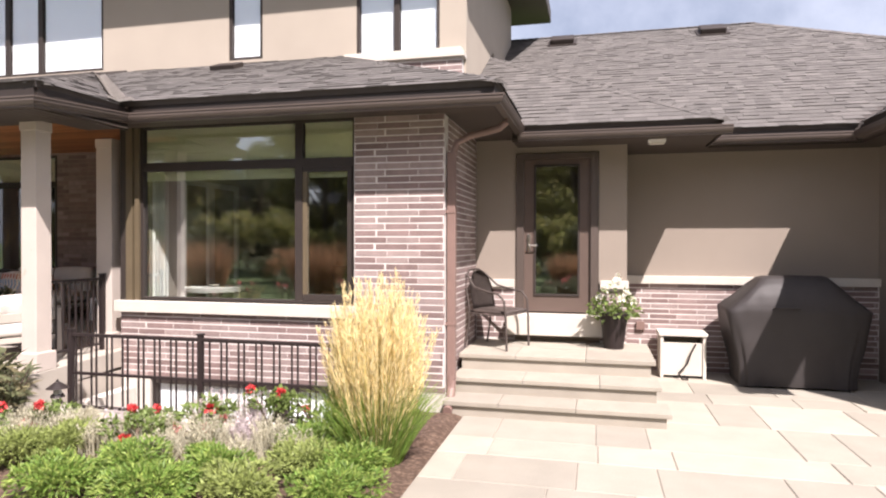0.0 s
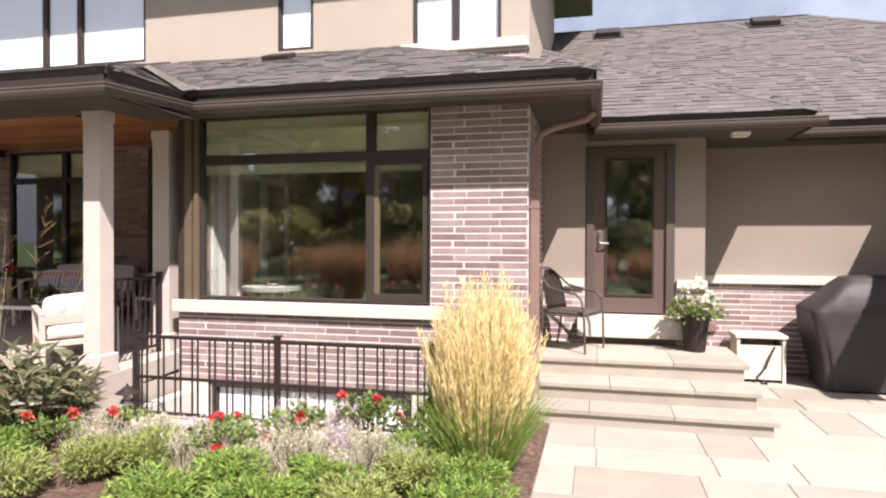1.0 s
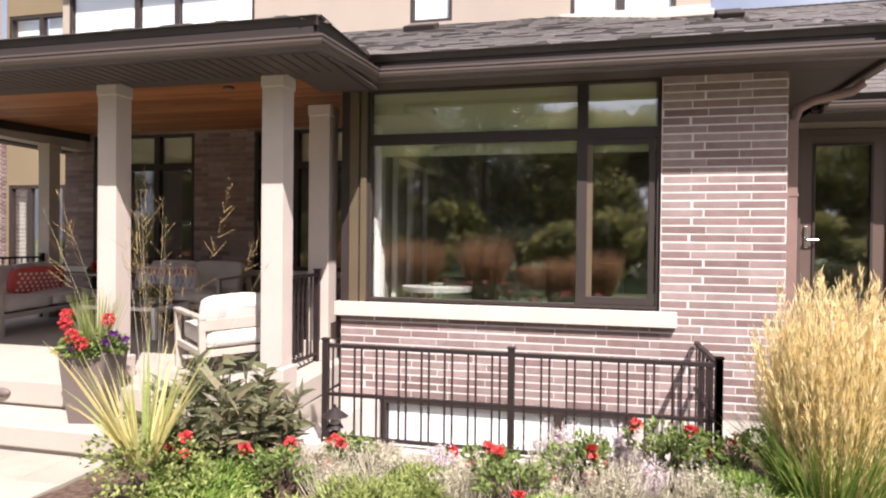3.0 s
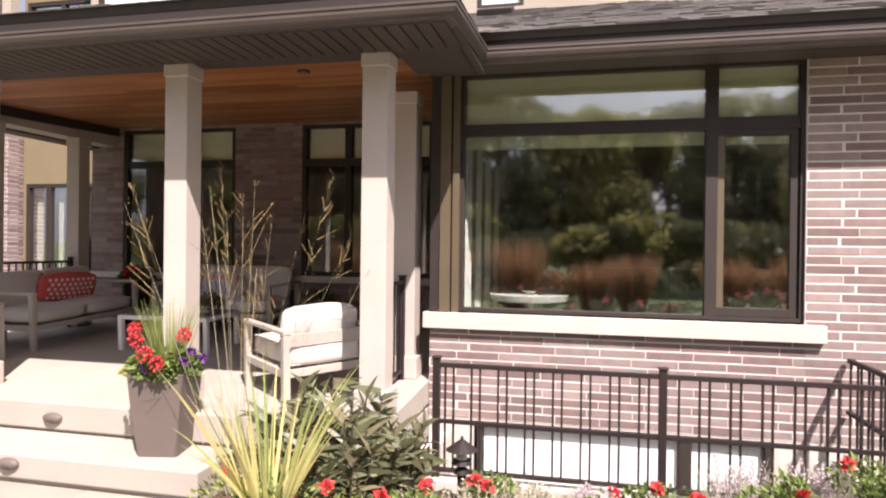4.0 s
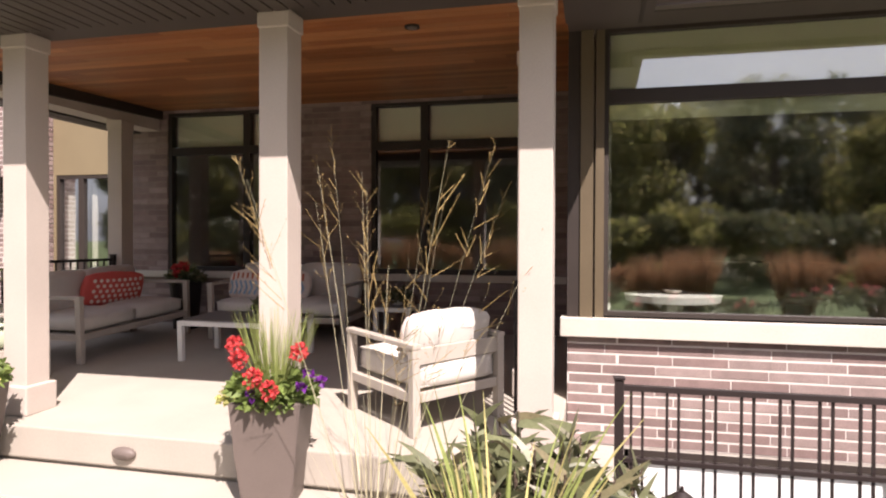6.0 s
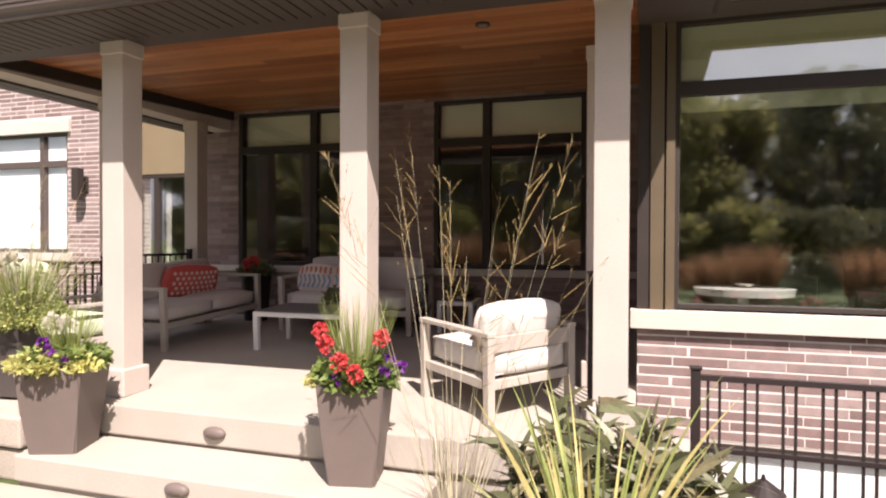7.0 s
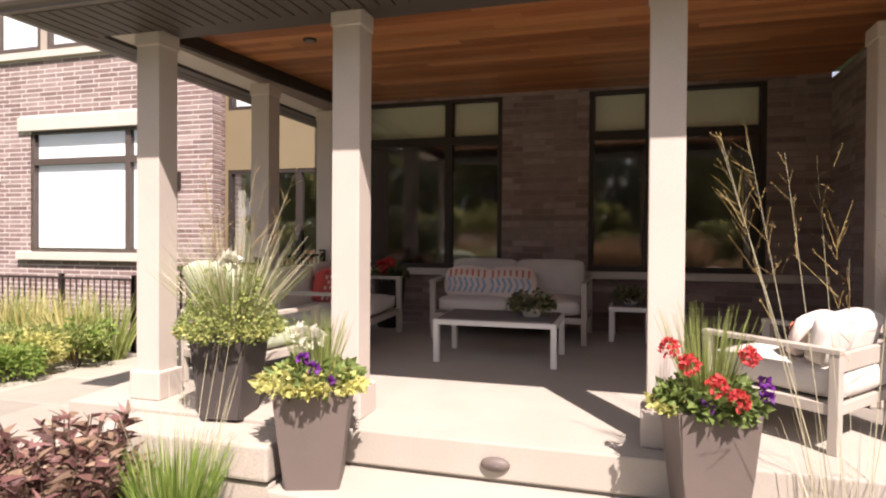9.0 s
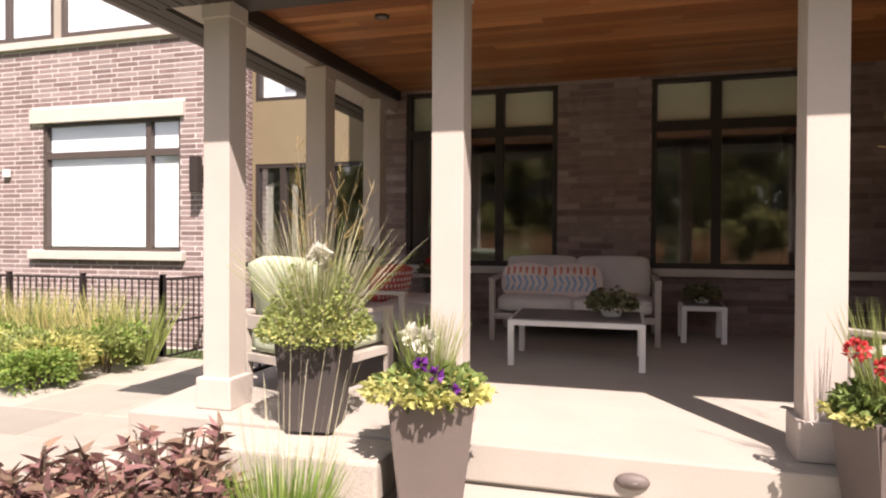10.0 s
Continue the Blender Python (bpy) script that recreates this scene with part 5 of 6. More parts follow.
def potted(c, h, r, seed, kinds, grass_h, grass_mat="green"):
    """Mixed planting: trailing leaves round the rim, bloom clusters, a tuft of grass."""
    rng = random.Random(seed)
    for mat, n, size, rr, hh in kinds:
        vs, fs = [], []
        for i in range(n):
            a = rng.uniform(0, 6.283)
            q = r * math.sqrt(rng.uniform(0.15, 1)) * rr[1]
            if not (rr[0] <= (math.degrees(a) % 360) <= rr[0] + rr[2]):
                continue
            p = Vector((q * math.cos(a), q * math.sin(a), h + hh * rng.uniform(-0.25, 1) * (1.15 - q / (r * 1.3))))
            leaf(vs, fs, p, (Vector((math.cos(a), math.sin(a), 0.3)) + rand_dir(rng)), rand_dir(rng, 0.8), size * rng.uniform(0.6, 1.3), size * 0.75)
        raw("foliage", vs, fs, mat, c)
    grass("", 0, 0.03, h - 0.06, 200, 0.07, grass_h, 0.42, 0.05, grass_mat, "", 0.005, seed + 1, parent=c)


pa = planter(-6.19, 5.255, 0.20, 0.27, 0.38, 0.57, 12, "tapered grey-brown planter with red geraniums")
potted(pa, 0.57, 0.23, 301, [("green", 700, 0.06, (0, 1.0, 360), 0.18), ("yellow", 420, 0.05, (150, 1.25, 70), 0.10)], 0.58, "lime")
heads(pa, [(-0.14, -0.16, 0.80), (-0.04, -0.24, 0.72), (0.05, -0.26, 0.66), (-0.20, -0.05, 0.86), (0.16, -0.08, 0.83)], "red", 0.042, 302, 90, 0.026, label="red geranium head")
blossoms(pa, [(0.22, -0.10, 0.72), (0.27, -0.02, 0.66), (0.20, -0.18, 0.66), (-0.06, -0.20, 0.62)], "violet", 0.065, 303, 12, label="violet petunia")
pb = planter(-8.27, 5.15, 0.20, 0.30, 0.42, 0.56, 20, "tapered grey-brown planter with yellow coleus")
potted(pb, 0.56, 0.25, 311, [("yellow", 900, 0.055, (140, 1.25, 200), 0.14), ("green", 500, 0.06, (0, 1.0, 360), 0.16)], 0.50, "lime")
blossoms(pb, [(0.02, -0.22, 0.68), (0.10, -0.20, 0.60), (-0.05, -0.15, 0.72)], "violet", 0.075, 312, 12, label="violet petunia")
blossoms(pb, [(-0.08, 0.02, 0.82), (-0.02, 0.05, 0.80)], "petal_white", 0.13, 313, 24, label="white bloom")
pc = planter(-9.06, 5.46, floor_z(5.46), 0.27, 0.38, 0.54, 8, "tall dark planter with ornamental grass and fine yellow-green leaves", "planter_dark")
potted(pc, 0.54, 0.24, 321, [("lime", 3000, 0.026, (0, 1.4, 360), 0.62), ("yellow", 900, 0.026, (0, 1.4, 360), 0.30)], 0.55, "lime")
grass("", 0, 0.03, 0.5, 170, 0.10, 0.78, 1.0, 0.10, "lime", "", 0.004, 322, parent=pc)
grass("", 0, 0.03, 0.5, 160, 0.10, 0.85, 0.9, 0.08, "dry_stalk", "", 0.004, 325, parent=pc)
branching(pc, (0, 0, 0.5), 9, 1.35, 0.42, "seed", 323, 0.0045, stalk="dry_stalk")
blossoms(pc, [(0.06, -0.12, 1.0)], "petal_white", 0.12, 324, 26, label="white bloom")
urn = thing("planter", (-9.30, 8.85, floor_z(8.85)), "tall dark round planter with red flowers in the porch corner", "planter", "resin planters")
bm = bmesh.new()
tube(bm, (0, 0, 0), (0, 0, 0.58), 0.14, 0.19, 20)
part("pot", bm, "iron", urn)
potted(urn, 0.58, 0.19, 331, [("dark_green", 500, 0.06, (0, 1.1, 360), 0.2)], 0.3)
blossoms(urn, [(0.05, -0.1, 0.75), (-0.06, -0.08, 0.72), (0.0, -0.15, 0.66)], "red", 0.12, 332, 24, label="dark red bloom")
for name, x, y, z, s in (("table_plant", -7.42, 7.56, floor_z(7.56) + 0.388, 1.0), ("table_plant", -6.58, 8.78, floor_z(8.78) + 0.363, 0.8)):
    c = thing(name, (x, y, z), "small grey-green plant in a pale bowl on the table", "plant", "table plants")
    bm = bmesh.new()
    tube(bm, (0, 0, 0), (0, 0, 0.08 * s), 0.07 * s, 0.11 * s, 16)
    part("bowl", bm, "white", c)
    potted(c, 0.09 * s, 0.16 * s, int(340 + 10 * s), [("dark_green", 420, 0.06, (0, 1.2, 360), 0.18 * s)], 0.16 * s, "dark_green")
dp = thing("flower_pot", (1.12, 8.20, 0.507), "dark tapered pot with a white-flowered plant by the back door", "planter")
bm = bmesh.new()
tube(bm, (0, 0, 0), (0, 0, 0.42), 0.115, 0.165, 20)
tube(bm, (0, 0, 0.40), (0, 0, 0.435), 0.175, 0.175, 20)
part("pot", bm, "iron", dp)
potted(dp, 0.42, 0.24, 351, [("green", 260, 0.07, (0, 1.2, 360), 0.42)], 0.2)
blossoms(dp, [(-0.10, -0.05, 0.72), (0.02, -0.12, 0.80), (0.14, -0.06, 0.66), (0.22, 0.0, 0.58), (-0.16, 0.02, 0.60), (0.05, 0.05, 0.86), (0.08, -0.18, 0.60)], "petal_white", 0.10, 352, 14, label="white bloom")

# ---- small things by the back door ----
def wicker_chair(m):
    c = thing("patio_chair", m, "brown woven patio armchair with a rounded back on the landing", "chair")
    bm = bmesh.new()
    pad(bm, -0.24, 0.24, -0.24, 0.26, 0.40, 0.445, 0.01, 4)
    part("seat", bm, "wicker", c, smooth=True)
    bm = bmesh.new()
    n = 14
    rows = []
    for j in range(9):
        v = j / 8
        w = 0.25 * math.sqrt(max(0.02, 1 - max(0, v - 0.45) ** 2 / 0.32))
        rows.append([bm.verts.new((w * (2 * i / n - 1), -0.25 - 0.09 * v + 0.07 * (2 * i / n - 1) ** 2, 0.44 + 0.44 * v)) for i in range(n + 1)])
    for a, b in zip(rows, rows[1:]):
        for i in range(n):
            bm.faces.new((a[i], a[i + 1], b[i + 1], b[i]))
    bmesh.ops.solidify(bm, geom=bm.faces, thickness=0.014)
    part("backrest", bm, "wicker", c, smooth=True)
    for s in (-1, 1):
        bm = bmesh.new()
        path_tube(bm, [(s * 0.26, 0.27, 0), (s * 0.265, 0.26, 0.35), (s * 0.27, 0.24, 0.56), (s * 0.275, 0.17, 0.635), (s * 0.275, 0.02, 0.655), (s * 0.26, -0.16, 0.70), (s * 0.20, -0.30, 0.84), (s * 0.10, -0.335, 0.895), (0, -0.34, 0.90)], 0.013)
        part("armrest", bm, "wicker", c)
        bm = bmesh.new()
        path_tube(bm, [(s * 0.25, -0.30, 0), (s * 0.24, -0.25, 0.25), (s * 0.245, -0.24, 0.45), (s * 0.235, -0.29, 0.68)], 0.012)
        part("leg", bm, "wicker", c)
        bm = bmesh.new()
        path_tube(bm, [(s * 0.255, 0.24, 0.40), (s * 0.25, 0.0, 0.39), (s * 0.245, -0.24, 0.40)], 0.010)
        part("seat_rail", bm, "wicker", c)
    bm = bmesh.new()
    path_tube(bm, [(-0.25, 0.25, 0.40), (0, 0.27, 0.40), (0.25, 0.25, 0.40)], 0.010)
    part("seat_rail", bm, "wicker", c)
    return c


wicker_chair(pose(-0.27, 8.0, 0.507, 0, 0, -112) @ Matrix.Scale(1.05, 4))

# covered grill: a draped cover with folds
g = thing("covered_grill", (3.30, 9.05, 0), "barbecue under a black fabric cover against the wall", "grill")
bm = bmesh.new()
levels = [(0.03, 0.66, 0.35), (0.10, 0.665, 0.355), (0.38, 0.70, 0.365), (0.64, 0.75, 0.375), (0.86, 0.80, 0.385), (0.95, 0.815, 0.385), (1.03, 0.74, 0.37), (1.14, 0.60, 0.34), (1.27, 0.47, 0.28), (1.35, 0.39, 0.20), (1.37, 0.33, 0.12)]
n = 160
levels = [tuple(p + (q - p) * f / 3 for p, q in zip(a, b)) for a, b in zip(levels, levels[1:]) for f in range(3)] + levels[-1:]
rings = []
for k, (z, hx, hy) in enumerate(levels):
    ring = []
    for i in range(n):
        a = 6.28318 * i / n
        ca, sa = math.cos(a), math.sin(a)
        e = 0.22
        x = math.copysign(abs(ca) ** e, ca) * hx
        y = math.copysign(abs(sa) ** e, sa) * hy
        fold = 0.018 * math.sin(9 * a + 2.0 * noise.noise(Vector((ca * 2, sa * 2, 0)))) * max(0.1, 1 - z) + 0.05 * noise.noise(Vector((x * 3, y * 3, z * 2.2))) + 0.022 * noise.noise(Vector((x * 9, y * 9, z * 3.5)))
        ring.append(bm.verts.new((x * (1 + fold), y * (1 + fold), z + 0.02 * noise.noise(Vector((x * 4, y * 4, z * 3))))))
    rings.append(ring)
for a, b in zip(rings, rings[1:]):
    for i in range(n):
        bm.faces.new((a[i], a[(i + 1) % n], b[(i + 1) % n], b[i]))
bm.faces.new(rings[-1])
part("cover", bm, "cover", g, smooth=True)
for sx in (-0.6, 0.6):
    for sy in (-0.25, 0.25):
        bm = bmesh.new()
        tube(bm, (sx - 0.02, sy, 0.045), (sx + 0.02, sy, 0.045), 0.045, sides=14)
        part("caster", bm, "iron", g)
bm = bmesh.new()
path_tube(bm, [(-0.30, -0.385, 0.98), (-0.28, -0.42, 1.00), (-0.02, -0.42, 1.00), (0.0, -0.385, 0.98)], 0.010)
part("pull_strap", bm, "cover", g)

# white box with a lid and a loose cable
b = thing("storage_box", (1.74, 9.06, 0), "low white open-fronted box with a grey lid", "box")
box_part("side_panel", 0, 0.04, 0, 0.42, 0, 0.56, "limestone", b, 0.004)
box_part("side_panel", 0.53, 0.57, 0, 0.42, 0, 0.56, "limestone", b, 0.004)
box_part("back_panel", 0.04, 0.53, 0.38, 0.42, 0, 0.56, "limestone", b)
box_part("front_panel", 0.04, 0.53, 0.02, 0.04, 0.04, 0.47, "limestone", b)
box_part("lid", -0.02, 0.59, -0.02, 0.44, 0.56, 0.60, "concrete", b, 0.006, "grey lid")
bm = bmesh.new()
path_tube(bm, [(0.44, 0.0, 0.46), (0.38, -0.03, 0.35), (0.33, -0.03, 0.20), (0.22, -0.05, 0.08), (0.26, -0.12, 0.02), (0.33, -0.10, 0.015), (0.29, -0.05, 0.05)], 0.012)
part("cable", bm, "iron", b, "loose dark cable")
# wall outlet, soffit light, roof vents
o = thing("outlet_cover", (1.52, 9.585, 0.62), "small brown outdoor outlet cover on the brick", "outlet")
box_part("cover", -0.06, 0.06, -0.03, 0.0, -0.06, 0.06, "spout", o, 0.006)
l = thing("soffit_light", (1.62, 8.35, 2.985), "small white square soffit light over the steps", "lamp")
box_part("body", -0.10, 0.10, -0.07, 0.07, 0.02, 0.055, "white", l, 0.005)
box_part("lens", -0.085, 0.085, -0.055, 0.055, 0.0, 0.02, "lamp_off", l, 0.006)
for x, y in ((0.2, 13.9), (3.15, 13.9)):
    v = thing("roof_vent", (x, y, 3.26 + P2 * (y - 8.99), math.degrees(math.atan(P2)), 0, 0), "dark box vent on the main roof", "vent", "roof vents")
    box_part("hood", -0.24, 0.24, -0.20, 0.20, 0.02, 0.13, "bronze", v, 0.02)
    box_part("flange", -0.30, 0.30, -0.26, 0.26, 0.0, 0.03, "bronze", v)
v = thing("roof_vent", (-4.36, 8.55, 3.345 + PITCH * (8.55 - 6.27), math.degrees(math.atan(PITCH)), 0, 0), "dark flat vent on the wing roof below the upper window", "vent", "roof vents")
box_part("hood", -0.20, 0.20, -0.14, 0.14, 0.0, 0.075, "bronze", v, 0.012)

# downspout
d = thing("downspout", (0, 0, 0), "brown downspout from the wing gutter to the ground", "downspout")
bm = bmesh.new()
path_tube(bm, [(-0.02, 6.95, 3.12), (-0.03, 6.95, 3.06), (-0.10, 6.95, 3.00), (-0.42, 6.90, 2.92), (-0.54, 6.87, 2.85), (-0.59, 6.86, 2.72)], 0.038, 10)
part("elbow", bm, "spout", d)
bm = bmesh.new()
slab(bm, -0.64, -0.55, 6.82, 6.90, 0.32, 2.75, bevel=0.01)
part("pipe", bm, "spout", d)
for z in (0.9, 2.1):
    box_part("strap", -0.665, -0.545, 6.815, 6.905, z, z + 0.03, "spout", d)
bm = bmesh.new()
path_tube(bm, [(-0.595, 6.86, 0.36), (-0.595, 6.84, 0.22), (-0.585, 6.74, 0.10), (-0.57, 6.55, 0.05)], 0.05, 10)
part("shoe", bm, "spout", d)

# valley flashing between porch and wing roofs
bm = bmesh.new()
q = Vector((-4.14, 6.12, 3.30))
v = Vector((-1.0, 1.0, PITCH))
for a0, b0, e in ((0.0, 0.20, 0.16), (0.2, 2.6, 0.10)):
    ring = [q + v * a0 + Vector((0, -e, 0.012)), q + v * a0 + Vector((0, 0, -0.005)), q + v * a0 + Vector((e * 1.3, 0, 0.012)), q + v * b0 + Vector((e * 1.1, 0, 0.012)), q + v * b0 + Vector((0, 0, -0.005)), q + v * b0 + Vector((0, -e, 0.012))]
    top = [bm.verts.new(x + Vector((0, 0, 0.012))) for x in ring]
    bm.faces.new((top[0], top[1], top[4], top[5]))
    bm.faces.new((top[1], top[2], top[3], top[4]))
bmesh.ops.solidify(bm, geom=bm.faces, thickness=0.006)
structure(part("valley_flashing", bm, "roofmetal"), "grey metal flashing in the roof valley", "flashing")

# lights in the porch ceiling and the steps, wall lamp, path light
for x, y in ((-5.76, 6.50), (-9.07, 6.51)):
    s = thing("ceiling_spot", (x, y, 3.285 + FALL * (y - 9.2)), "small round recessed light in the cedar ceiling", "lamp", "ceiling spots")
    bm = bmesh.new()
    tube(bm, (0, 0, 0), (0, 0, 0.014), 0.055, sides=24)
    ring_ob = part("trim_ring", bm, "bronze", s)
    bm = bmesh.new()
    tube(bm, (0, 0, -0.004), (0, 0, 0.004), 0.036, sides=20)
    part("lens", bm, "tabletop", ring_ob)
for x, y, z in ((-7.28, 5.40, 0.315), (-7.17, 4.92, 0.135)):
    s = thing("step_light", (x, y, z), "oval bronze light set in the step's face", "lamp", "step lights")
    bm = bmesh.new()
    bmesh.ops.create_uvsphere(bm, u_segments=20, v_segments=10, radius=1, matrix=Matrix.Diagonal((0.085, 0.035, 0.042, 1)))
    hood_ob = part("hood", bm, "planter", s, smooth=True)
    bm = bmesh.new()
    bmesh.ops.create_uvsphere(bm, u_segments=16, v_segments=8, radius=1, matrix=Matrix.Translation((0, -0.012, -0.008)) @ Matrix.Diagonal((0.055, 0.028, 0.024, 1)))
    part("lens", bm, "gutter", hood_ob, smooth=True)
w = thing("wall_lamp", (-13.02, 9.735, 2.45), "dark bronze up-and-down lamp on the west brick wall", "lamp")
box_part("back_plate", -0.06, 0.06, -0.02, 0.0, -0.12, 0.12, "bronze", w, 0.006)
box_part("arm", -0.02, 0.02, -0.09, -0.02, -0.02, 0.02, "bronze", w)
bm = bmesh.new()
slab(bm, -0.065, 0.065, -0.21, -0.09, -0.26, 0.24, bevel=0.01)
part("body", bm, "bronze", w)
box_part("lens", -0.045, 0.045, -0.19, -0.11, -0.268, -0.259, "lamp_off", w)
p = thing("path_light", (-4.06, 5.22, -0.02), "black tiered path light in the bed", "lamp")
bm = bmesh.new()
tube(bm, (0, 0, -0.05), (0, 0, 0.30), 0.028, sides=10)
part("post", bm, "iron", p)
for z, r in ((0.27, 0.05), (0.33, 0.065)):
    bm = bmesh.new()
    tube(bm, (0, 0, z), (0, 0, z + 0.03), r, r * 0.75, 16)
    part("tier", bm, "iron", p)
bm = bmesh.new()
tube(bm, (0, 0, 0.36), (0, 0, 0.42), 0.035, sides=14)
part("lens", bm, "lamp_off", p)
bm = bmesh.new()
tube(bm, (0, 0, 0.415), (0, 0, 0.475), 0.10, 0.02, 18)
cap = part("cap", bm, "iron", p)
bm = bmesh.new()
tube(bm, (0, 0, 0.475), (0, 0, 0.50), 0.012, 0.008, 10)
part("finial", bm, "iron", cap)
bm = bmesh.new()
bmesh.ops.create_icosphere(bm, subdivisions=3, radius=1)
for v in bm.verts:
    v.co *= 1 + 0.25 * noise.noise(v.co * 1.7) + 0.06 * noise.noise(v.co * 6)
    v.co = Vector((v.co.x * 0.24, v.co.y * 0.17, v.co.z * 0.12))
rk = thing("boulder", (-4.55, 3.72, 0.09), "rounded brown garden boulder in the bed's edge", "rock")
part("stone", bm, "rock_brown", rk, smooth=True)
a = thing("wall_sensor", (-16.55, 9.735, 2.55), "small white sensor box on the west wall", "sensor")
box_part("body", -0.06, 0.06, -0.05, 0, -0.06, 0.06, "white", a, 0.01)

# indoors, close behind the kitchen glass
t = thing("round_table", (-3.85, 7.46, 0.475), "round white table just inside the kitchen window", "table")
bm = bmesh.new()
tube(bm, (0, 0, 0.685), (0, 0, 0.74), 0.36, 0.375, 36)
part("tabletop", bm, "white", t)
bm = bmesh.new()
tube(bm, (0, 0, 0.03), (0, 0, 0.685), 0.04, sides=14)
part("pedestal", bm, "white", t)
bm = bmesh.new()
tube(bm, (0, 0, -0.025), (0, 0, 0.03), 0.22, 0.20, 24)
part("foot", bm, "white", t)
bowl = thing("bowl", (-3.85, 7.46, 1.215), "small grey bowl on the round table", "bowl")
bm = bmesh.new()
tube(bm, (0, 0, 0), (0, 0, 0.035), 0.05, 0.09, 18)
part("body", bm, "chrome", bowl)
cu = thing("curtain", (-4.40, 6.98, 0), "white gathered curtain on the kitchen's side wall", "curtain")
bm = bmesh.new()
for i in range(16):
    slab(bm, 0.012 * math.sin(i * 1.9), 0.012 + 0.012 * math.sin(i * 1.9), 0.018 * i, 0.018 * i + 0.018, 0.5, 2.62)
part("drape", bm, "white_blind", cu)
pd = thing("patio_door", (-4.38, 7.5, 0.45), "white-framed inner glass door in the kitchen", "door")
for y in (0.0, 0.55, 0.62, 1.25):
    box_part("stile", 0, 0.05, y, y + 0.06, 0, 2.1, "white", pd)
box_part("rail", 0, 0.05, 0, 1.31, 2.1, 2.17, "white", pd)
cb = thing("kitchen_cabinet", (-3.4, 11.9, 0.45), "dim kitchen cabinets along the far wall", "cabinet")
for i in range(4):
    box_part("door", i * 0.55, i * 0.55 + 0.54, 0, 0.6, 0, 0.9, "room", cb, 0.005)
st = thing("stool", (-2.6, 8.6, 0.45), "dark high-backed stool in the dim kitchen", "stool")
for sx in (-0.18, 0.18):
    for sy in (-0.18, 0.18):
        box_part("leg", sx - 0.02, sx + 0.02, sy - 0.02, sy + 0.02, 0, 0.62, "bark", st)
box_part("seat", -0.2, 0.2, -0.2, 0.2, 0.62, 0.67, "bark", st, 0.01)
box_part("backrest", -0.2, 0.2, 0.17, 0.2, 0.67, 1.0, "bark", st, 0.01)

# ---- the garden behind, seen in the glass ----
def tree(x, y, h, r, seed, mat="green"):
    rng = random.Random(seed)
    c = thing("tree", (x, y, -0.03), "tall leafy garden tree at the far side of the lawn", "tree", "garden trees")
    bm = bmesh.new()
    path_tube(bm, [(0, 0, 0), (0.1, 0.05, h * 0.2), (0.05, 0.1, h * 0.45), (0.2, 0, h * 0.75)], 0.16, 8)
    for i in range(7):
        a = i * 0.9 + rng.random()
        path_tube(bm, [(0.05, 0.05, h * (0.25 + 0.06 * i)), (math.cos(a) * r * 0.4, math.sin(a) * r * 0.4, h * (0.4 + 0.06 * i)), (math.cos(a) * r * 0.75, math.sin(a) * r * 0.75, h * (0.5 + 0.06 * i))], 0.06, 6)
    part("trunk", bm, "bark", c)
    vs, fs = [], []
    lobes = []
    for i in range(26):
        d = rand_dir(rng)
        lobes.append((Vector((d.x * r * 0.75, d.y * r * 0.75, h * 0.52 + d.z * h * 0.40)), r * rng.uniform(0.22, 0.42)))
    for i in range(11000):
        q, k = rng.choice(lobes)
        d = rand_dir(rng)
        leaf(vs, fs, q + d * k * rng.uniform(0.5, 1.1), rand_dir(rng, -0.2), rand_dir(rng, 0.4), rng.uniform(0.18, 0.34), rng.uniform(0.12, 0.20))
    raw("crown", vs, fs, mat, c)


rng = random.Random(500)
for i in range(17):
    tree(-34 + i * 3.7 + rng.uniform(-1, 1), -20 + rng.uniform(-4, 3), rng.uniform(7.4, 9.6), rng.uniform(2.2, 3.2), 510 + i, ("olive", "dark_green", "olive")[i % 3])
for i in range(16):
    tree(-32 + i * 4.1 + rng.uniform(-1, 1), -28 + rng.uniform(-2, 2), rng.uniform(9.6, 12.6), rng.uniform(2.6, 3.4), 640 + i, ("dark_green", "olive")[i % 2])
for i in range(28):
    x = -28 + i * 1.7 + rng.uniform(-0.5, 0.5)
    shrub("hedge_shrub", x, -13.5 + rng.uniform(-1, 1), 0, 1.6, rng.uniform(2.2, 3.6), "dark_green" if i % 2 else "olive", "broad garden shrub across the lawn", 1500, 0.26, 0.6, 540 + i, 6, 10, group="hedge shrubs")
for i in range(10):
    x = -11.0 + i * 1.5 + rng.uniform(-0.55, 0.55)
    y = -3.6 + rng.uniform(-0.9, 0.9)
    c = grass("rust_grass", x, y, 0, 900, 0.28, rng.uniform(1.4, 2.2), 0.36, 0.12, "rust", "rust-coloured ornamental grass across the lawn", 0.03, 570 + i, group="rust grasses")
for i in range(10):
    x = -10 + i * 1.35 + rng.uniform(-0.4, 0.4)
    c, cen = shrub("rose_hedge", x, -2.4 + rng.uniform(-0.3, 0.3), 0, 0.6, rng.uniform(0.4, 0.8), "dark_green", "garden shrub with pink blooms across the lawn", 500, 0.09, 0.6, 590 + i, 5, 8, group="far roses")
    blossoms(c, [(q.x, q.y + 0.1, q.z + k * 0.8) for q, k in cen[:5]], "rose_pink", 0.12, 600 + i, 10, label="pink bloom")
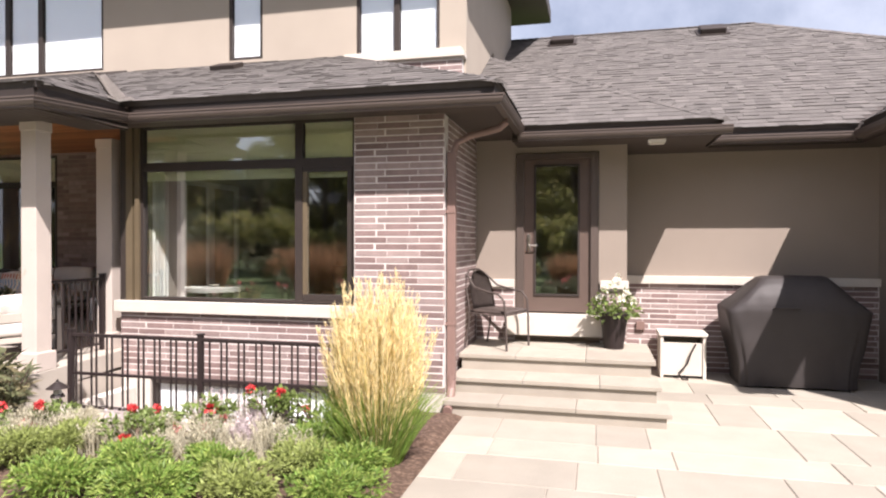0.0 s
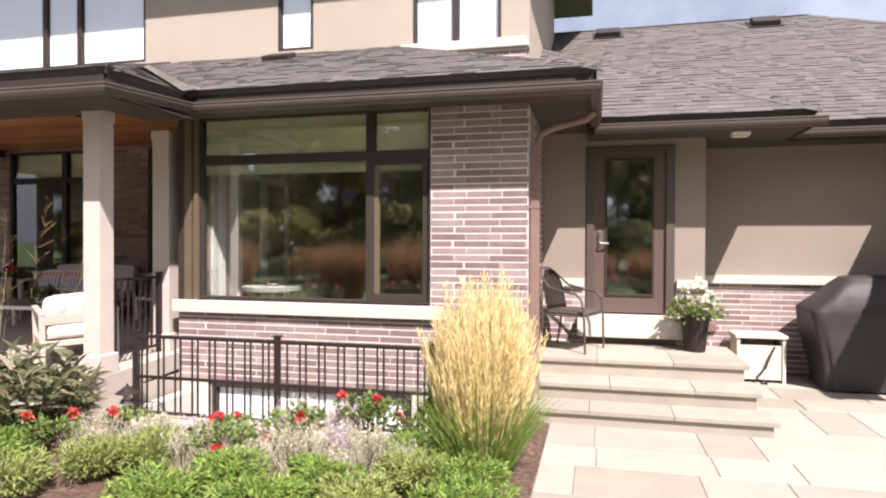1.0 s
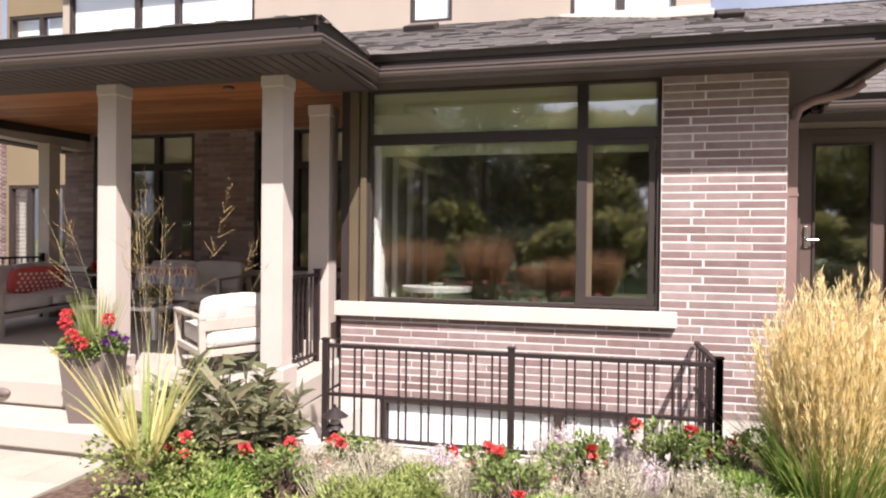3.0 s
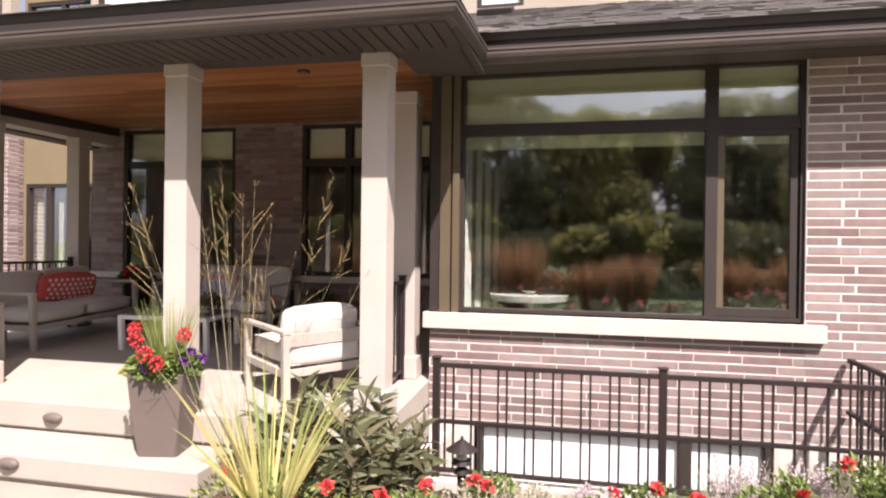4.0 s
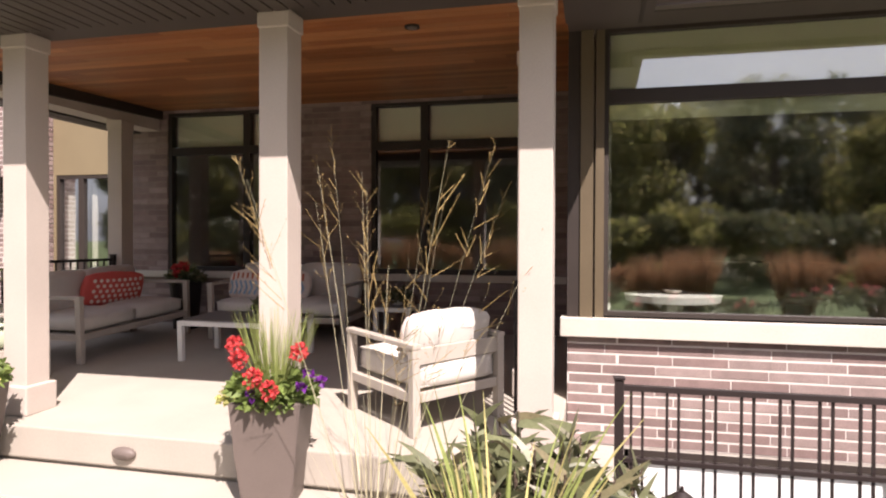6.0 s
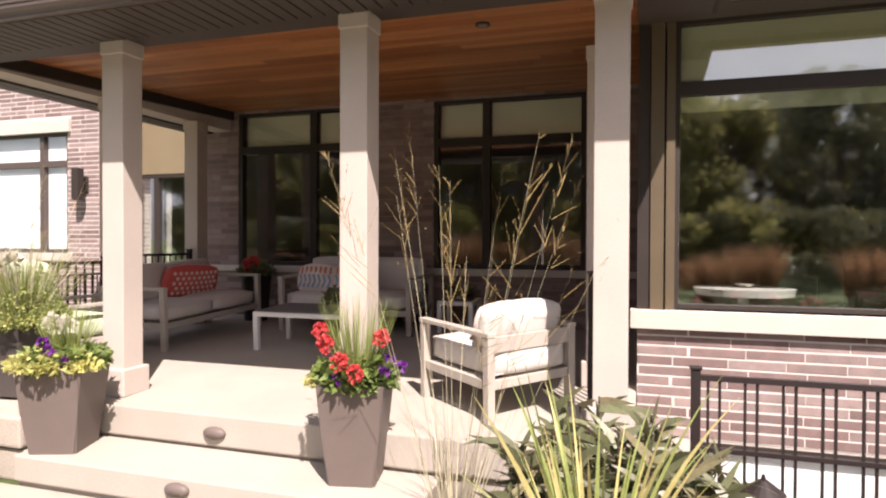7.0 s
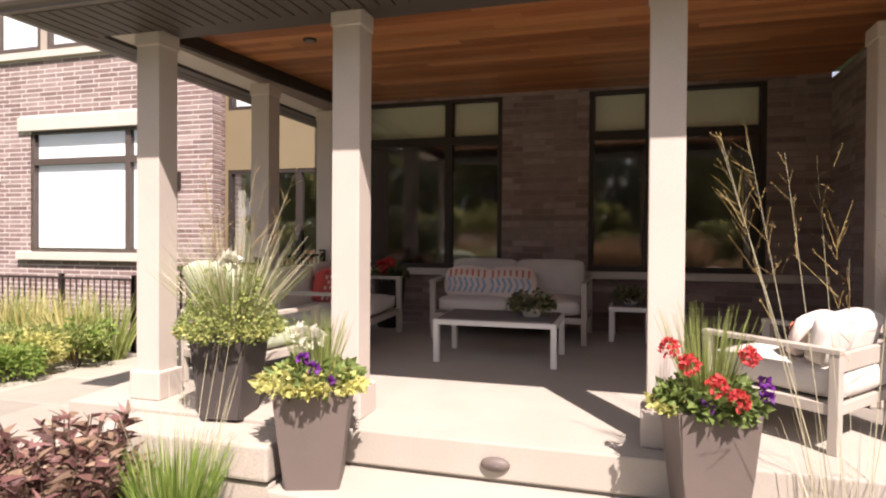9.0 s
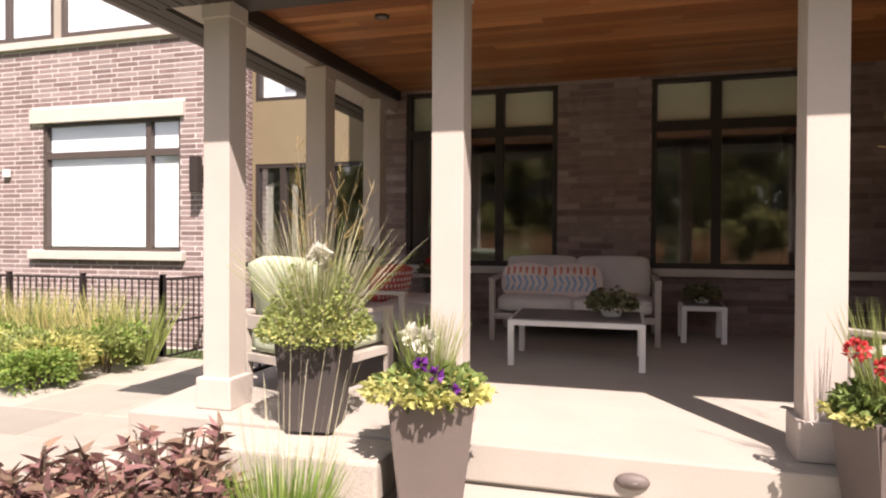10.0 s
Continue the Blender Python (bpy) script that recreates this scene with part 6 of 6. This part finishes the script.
for i in range(22):
    shrub("hedge_shrub", -25 + i * 1.9 + rng.uniform(-0.6, 0.6), -8.6 + rng.uniform(-1.4, 1.4), 0, 1.0, rng.uniform(0.8, 1.7), ("olive", "dark_green", "rust")[i % 3], "rounded garden shrub on the lawn", 900, 0.17, 0.6, 700 + i, 5, 8, group="lawn shrubs")
h = thing("neighbour_house", (-13.0, -30.0, -0.03), "white neighbouring house beyond the trees", "house")
box_part("wall", -4, 4, -3, 3, 0, 4.5, "white", h)
bm = bmesh.new()
vs = [bm.verts.new(p) for p in ((-4.4, -3.4, 4.5), (4.4, -3.4, 4.5), (4.4, 3.4, 4.5), (-4.4, 3.4, 4.5), (-4.4, 0, 6.6), (4.4, 0, 6.6))]
for f in ((0, 1, 5, 4), (2, 3, 4, 5), (1, 2, 5), (3, 0, 4), (3, 2, 1, 0)):
    bm.faces.new([vs[i] for i in f])
part("roof", bm, "shingle", h)
for x in (-2.4, 0, 2.4):
    for z in (0.9, 2.9):
        wv = box_part("window", x - 0.5, x + 0.5, 3.0, 3.05, z, z + 1.2, "bronze", h)

# ---- pieces: paving, then bricks ----
def paving(name, x0, x1, y0, y1, z, label, singly, seed):
    """Large stone slabs in rows of three depths, with open joints."""
    rng = random.Random(seed)
    base = structure(box_part(name, x0, x1, y0, y1, z - 0.10, z - 0.008, "joint"), label, "pavement")
    vs, fs, y = [], [], y0
    cache = {}
    while y < y1 - 0.05:
        L0 = min(rng.choice((0.46, 0.61, 0.61, 0.91)), y1 - y)
        x = x0 - rng.uniform(0, 0.5)
        while x < x1:
            w = rng.choice((0.46, 0.61, 0.91, 0.91, 1.22))
            a, b = max(x, x0), min(x + w, x1)
            if b - a > 0.05:
                g, c, t = 0.004, 0.006, rng.uniform(0, 0.003)
                W, L = b - a - 2 * g, L0 - 2 * g
                v = [(0, 0, -0.05), (W, 0, -0.05), (W, L, -0.05), (0, L, -0.05), (0, 0, -c), (W, 0, -c), (W, L, -c), (0, L, -c), (c, c, 0), (W - c, c, 0), (W - c, L - c, 0), (c, L - c, 0)]
                f = [(0, 1, 5, 4), (1, 2, 6, 5), (2, 3, 7, 6), (3, 0, 4, 7), (4, 5, 9, 8), (5, 6, 10, 9), (6, 7, 11, 10), (7, 4, 8, 11), (8, 9, 10, 11)]
                if singly:
                    key = (round(W, 3), round(L, 3))
                    if key not in cache:
                        me = bpy.data.meshes.new("paver")
                        me.from_pydata(v, [], f)
                        me.materials.append(MAT["paver"])
                        cache[key] = me
                    ob = new("paver", cache[key])
                    ob.parent = base
                    ob.location = (a + g, y + g, z + t)
                else:
                    k = len(vs)
                    vs += [(p[0] + a + g, p[1] + y + g, p[2] + z + t) for p in v]
                    fs += [tuple(i + k for i in q) for q in f]
            x += w
        y += L0
    if not singly:
        tagged(raw("pavers", vs, fs, "paver_far", base), "large pale stone slabs", kind="stuff")
    return base


paving("pavement_patio", -0.42, 4.48, 3.2, 9.58, 0.0, "patio of large pale flagstones", True, 700)
paving("pavement_patio_south", -0.42, 4.48, -1.4, 3.2, 0.0, "patio of large pale flagstones", False, 701)
paving("pavement_walk", -12.5, -0.42, 0.2, 3.38, 0.0, "garden walk of large pale flagstones", False, 702)
paving("pavement_porch", -8.60, -5.75, 3.38, 4.955, 0.0, "pale flagstones in front of the porch step", False, 703)
paving("pavement_west", -13.0, -10.38, 4.98, 8.48, 0.12, "pale flagstone landing beside the porch", True, 704)
paving("pavement_west_walk", -13.5, -10.62, 3.38, 4.98, 0.0, "pale flagstones beside the shrubs", False, 705)

I = Matrix.Identity(4)


def facing_south(x, y):
    return pose(x, y, 0)


brick_faces(wing, facing_south(-4.65, 6.739), 3.0, 0.185, 0.955)
brick_faces(wing, facing_south(-1.655, 6.739), 1.0, 0.185, 3.20)
brick_faces(side, pose(-0.667, 6.739, 0, 0, 0, 90), 1.89, 0.185, 3.18, shift=0.2)
brick_faces(recess, facing_south(1.29, 9.599), 3.2, 0.0, 1.21)
brick_faces(door_base, facing_south(-0.65, 8.609), 0.5, 0.53, 1.195)
brick_faces(door_base2, facing_south(0.965, 8.609), 0.32, 0.53, 1.195)
brick_faces(bay, facing_south(-2.6, 8.939), 1.67, 4.0, 4.38, singly=False)
brick_faces(west, facing_south(-18.5, 9.749), 6.07, 0.0, 4.43, [(2.63, 5.10, 1.24, 3.51), (2.41, 5.19, 1.235, 1.36), (2.41, 5.18, 3.29, 3.51)], near=4.4)
brick_faces(west_side, pose(-12.428, 9.75, 0, 0, 0, 90), 0.30, 0.0, 4.43, singly=False)
brick_faces(wing_west, pose(-4.651, 9.2, 0, 0, 0, -90), 2.26, FLOOR, 3.28, singly=False)
brick_faces(back, facing_south(-10.35, 9.209), 5.7, FLOOR, 3.32, [(0.53, 2.31, 1.16, 3.285), (3.30, 5.11, 1.16, 3.285), (0, 5.7, 1.16, 1.25)])
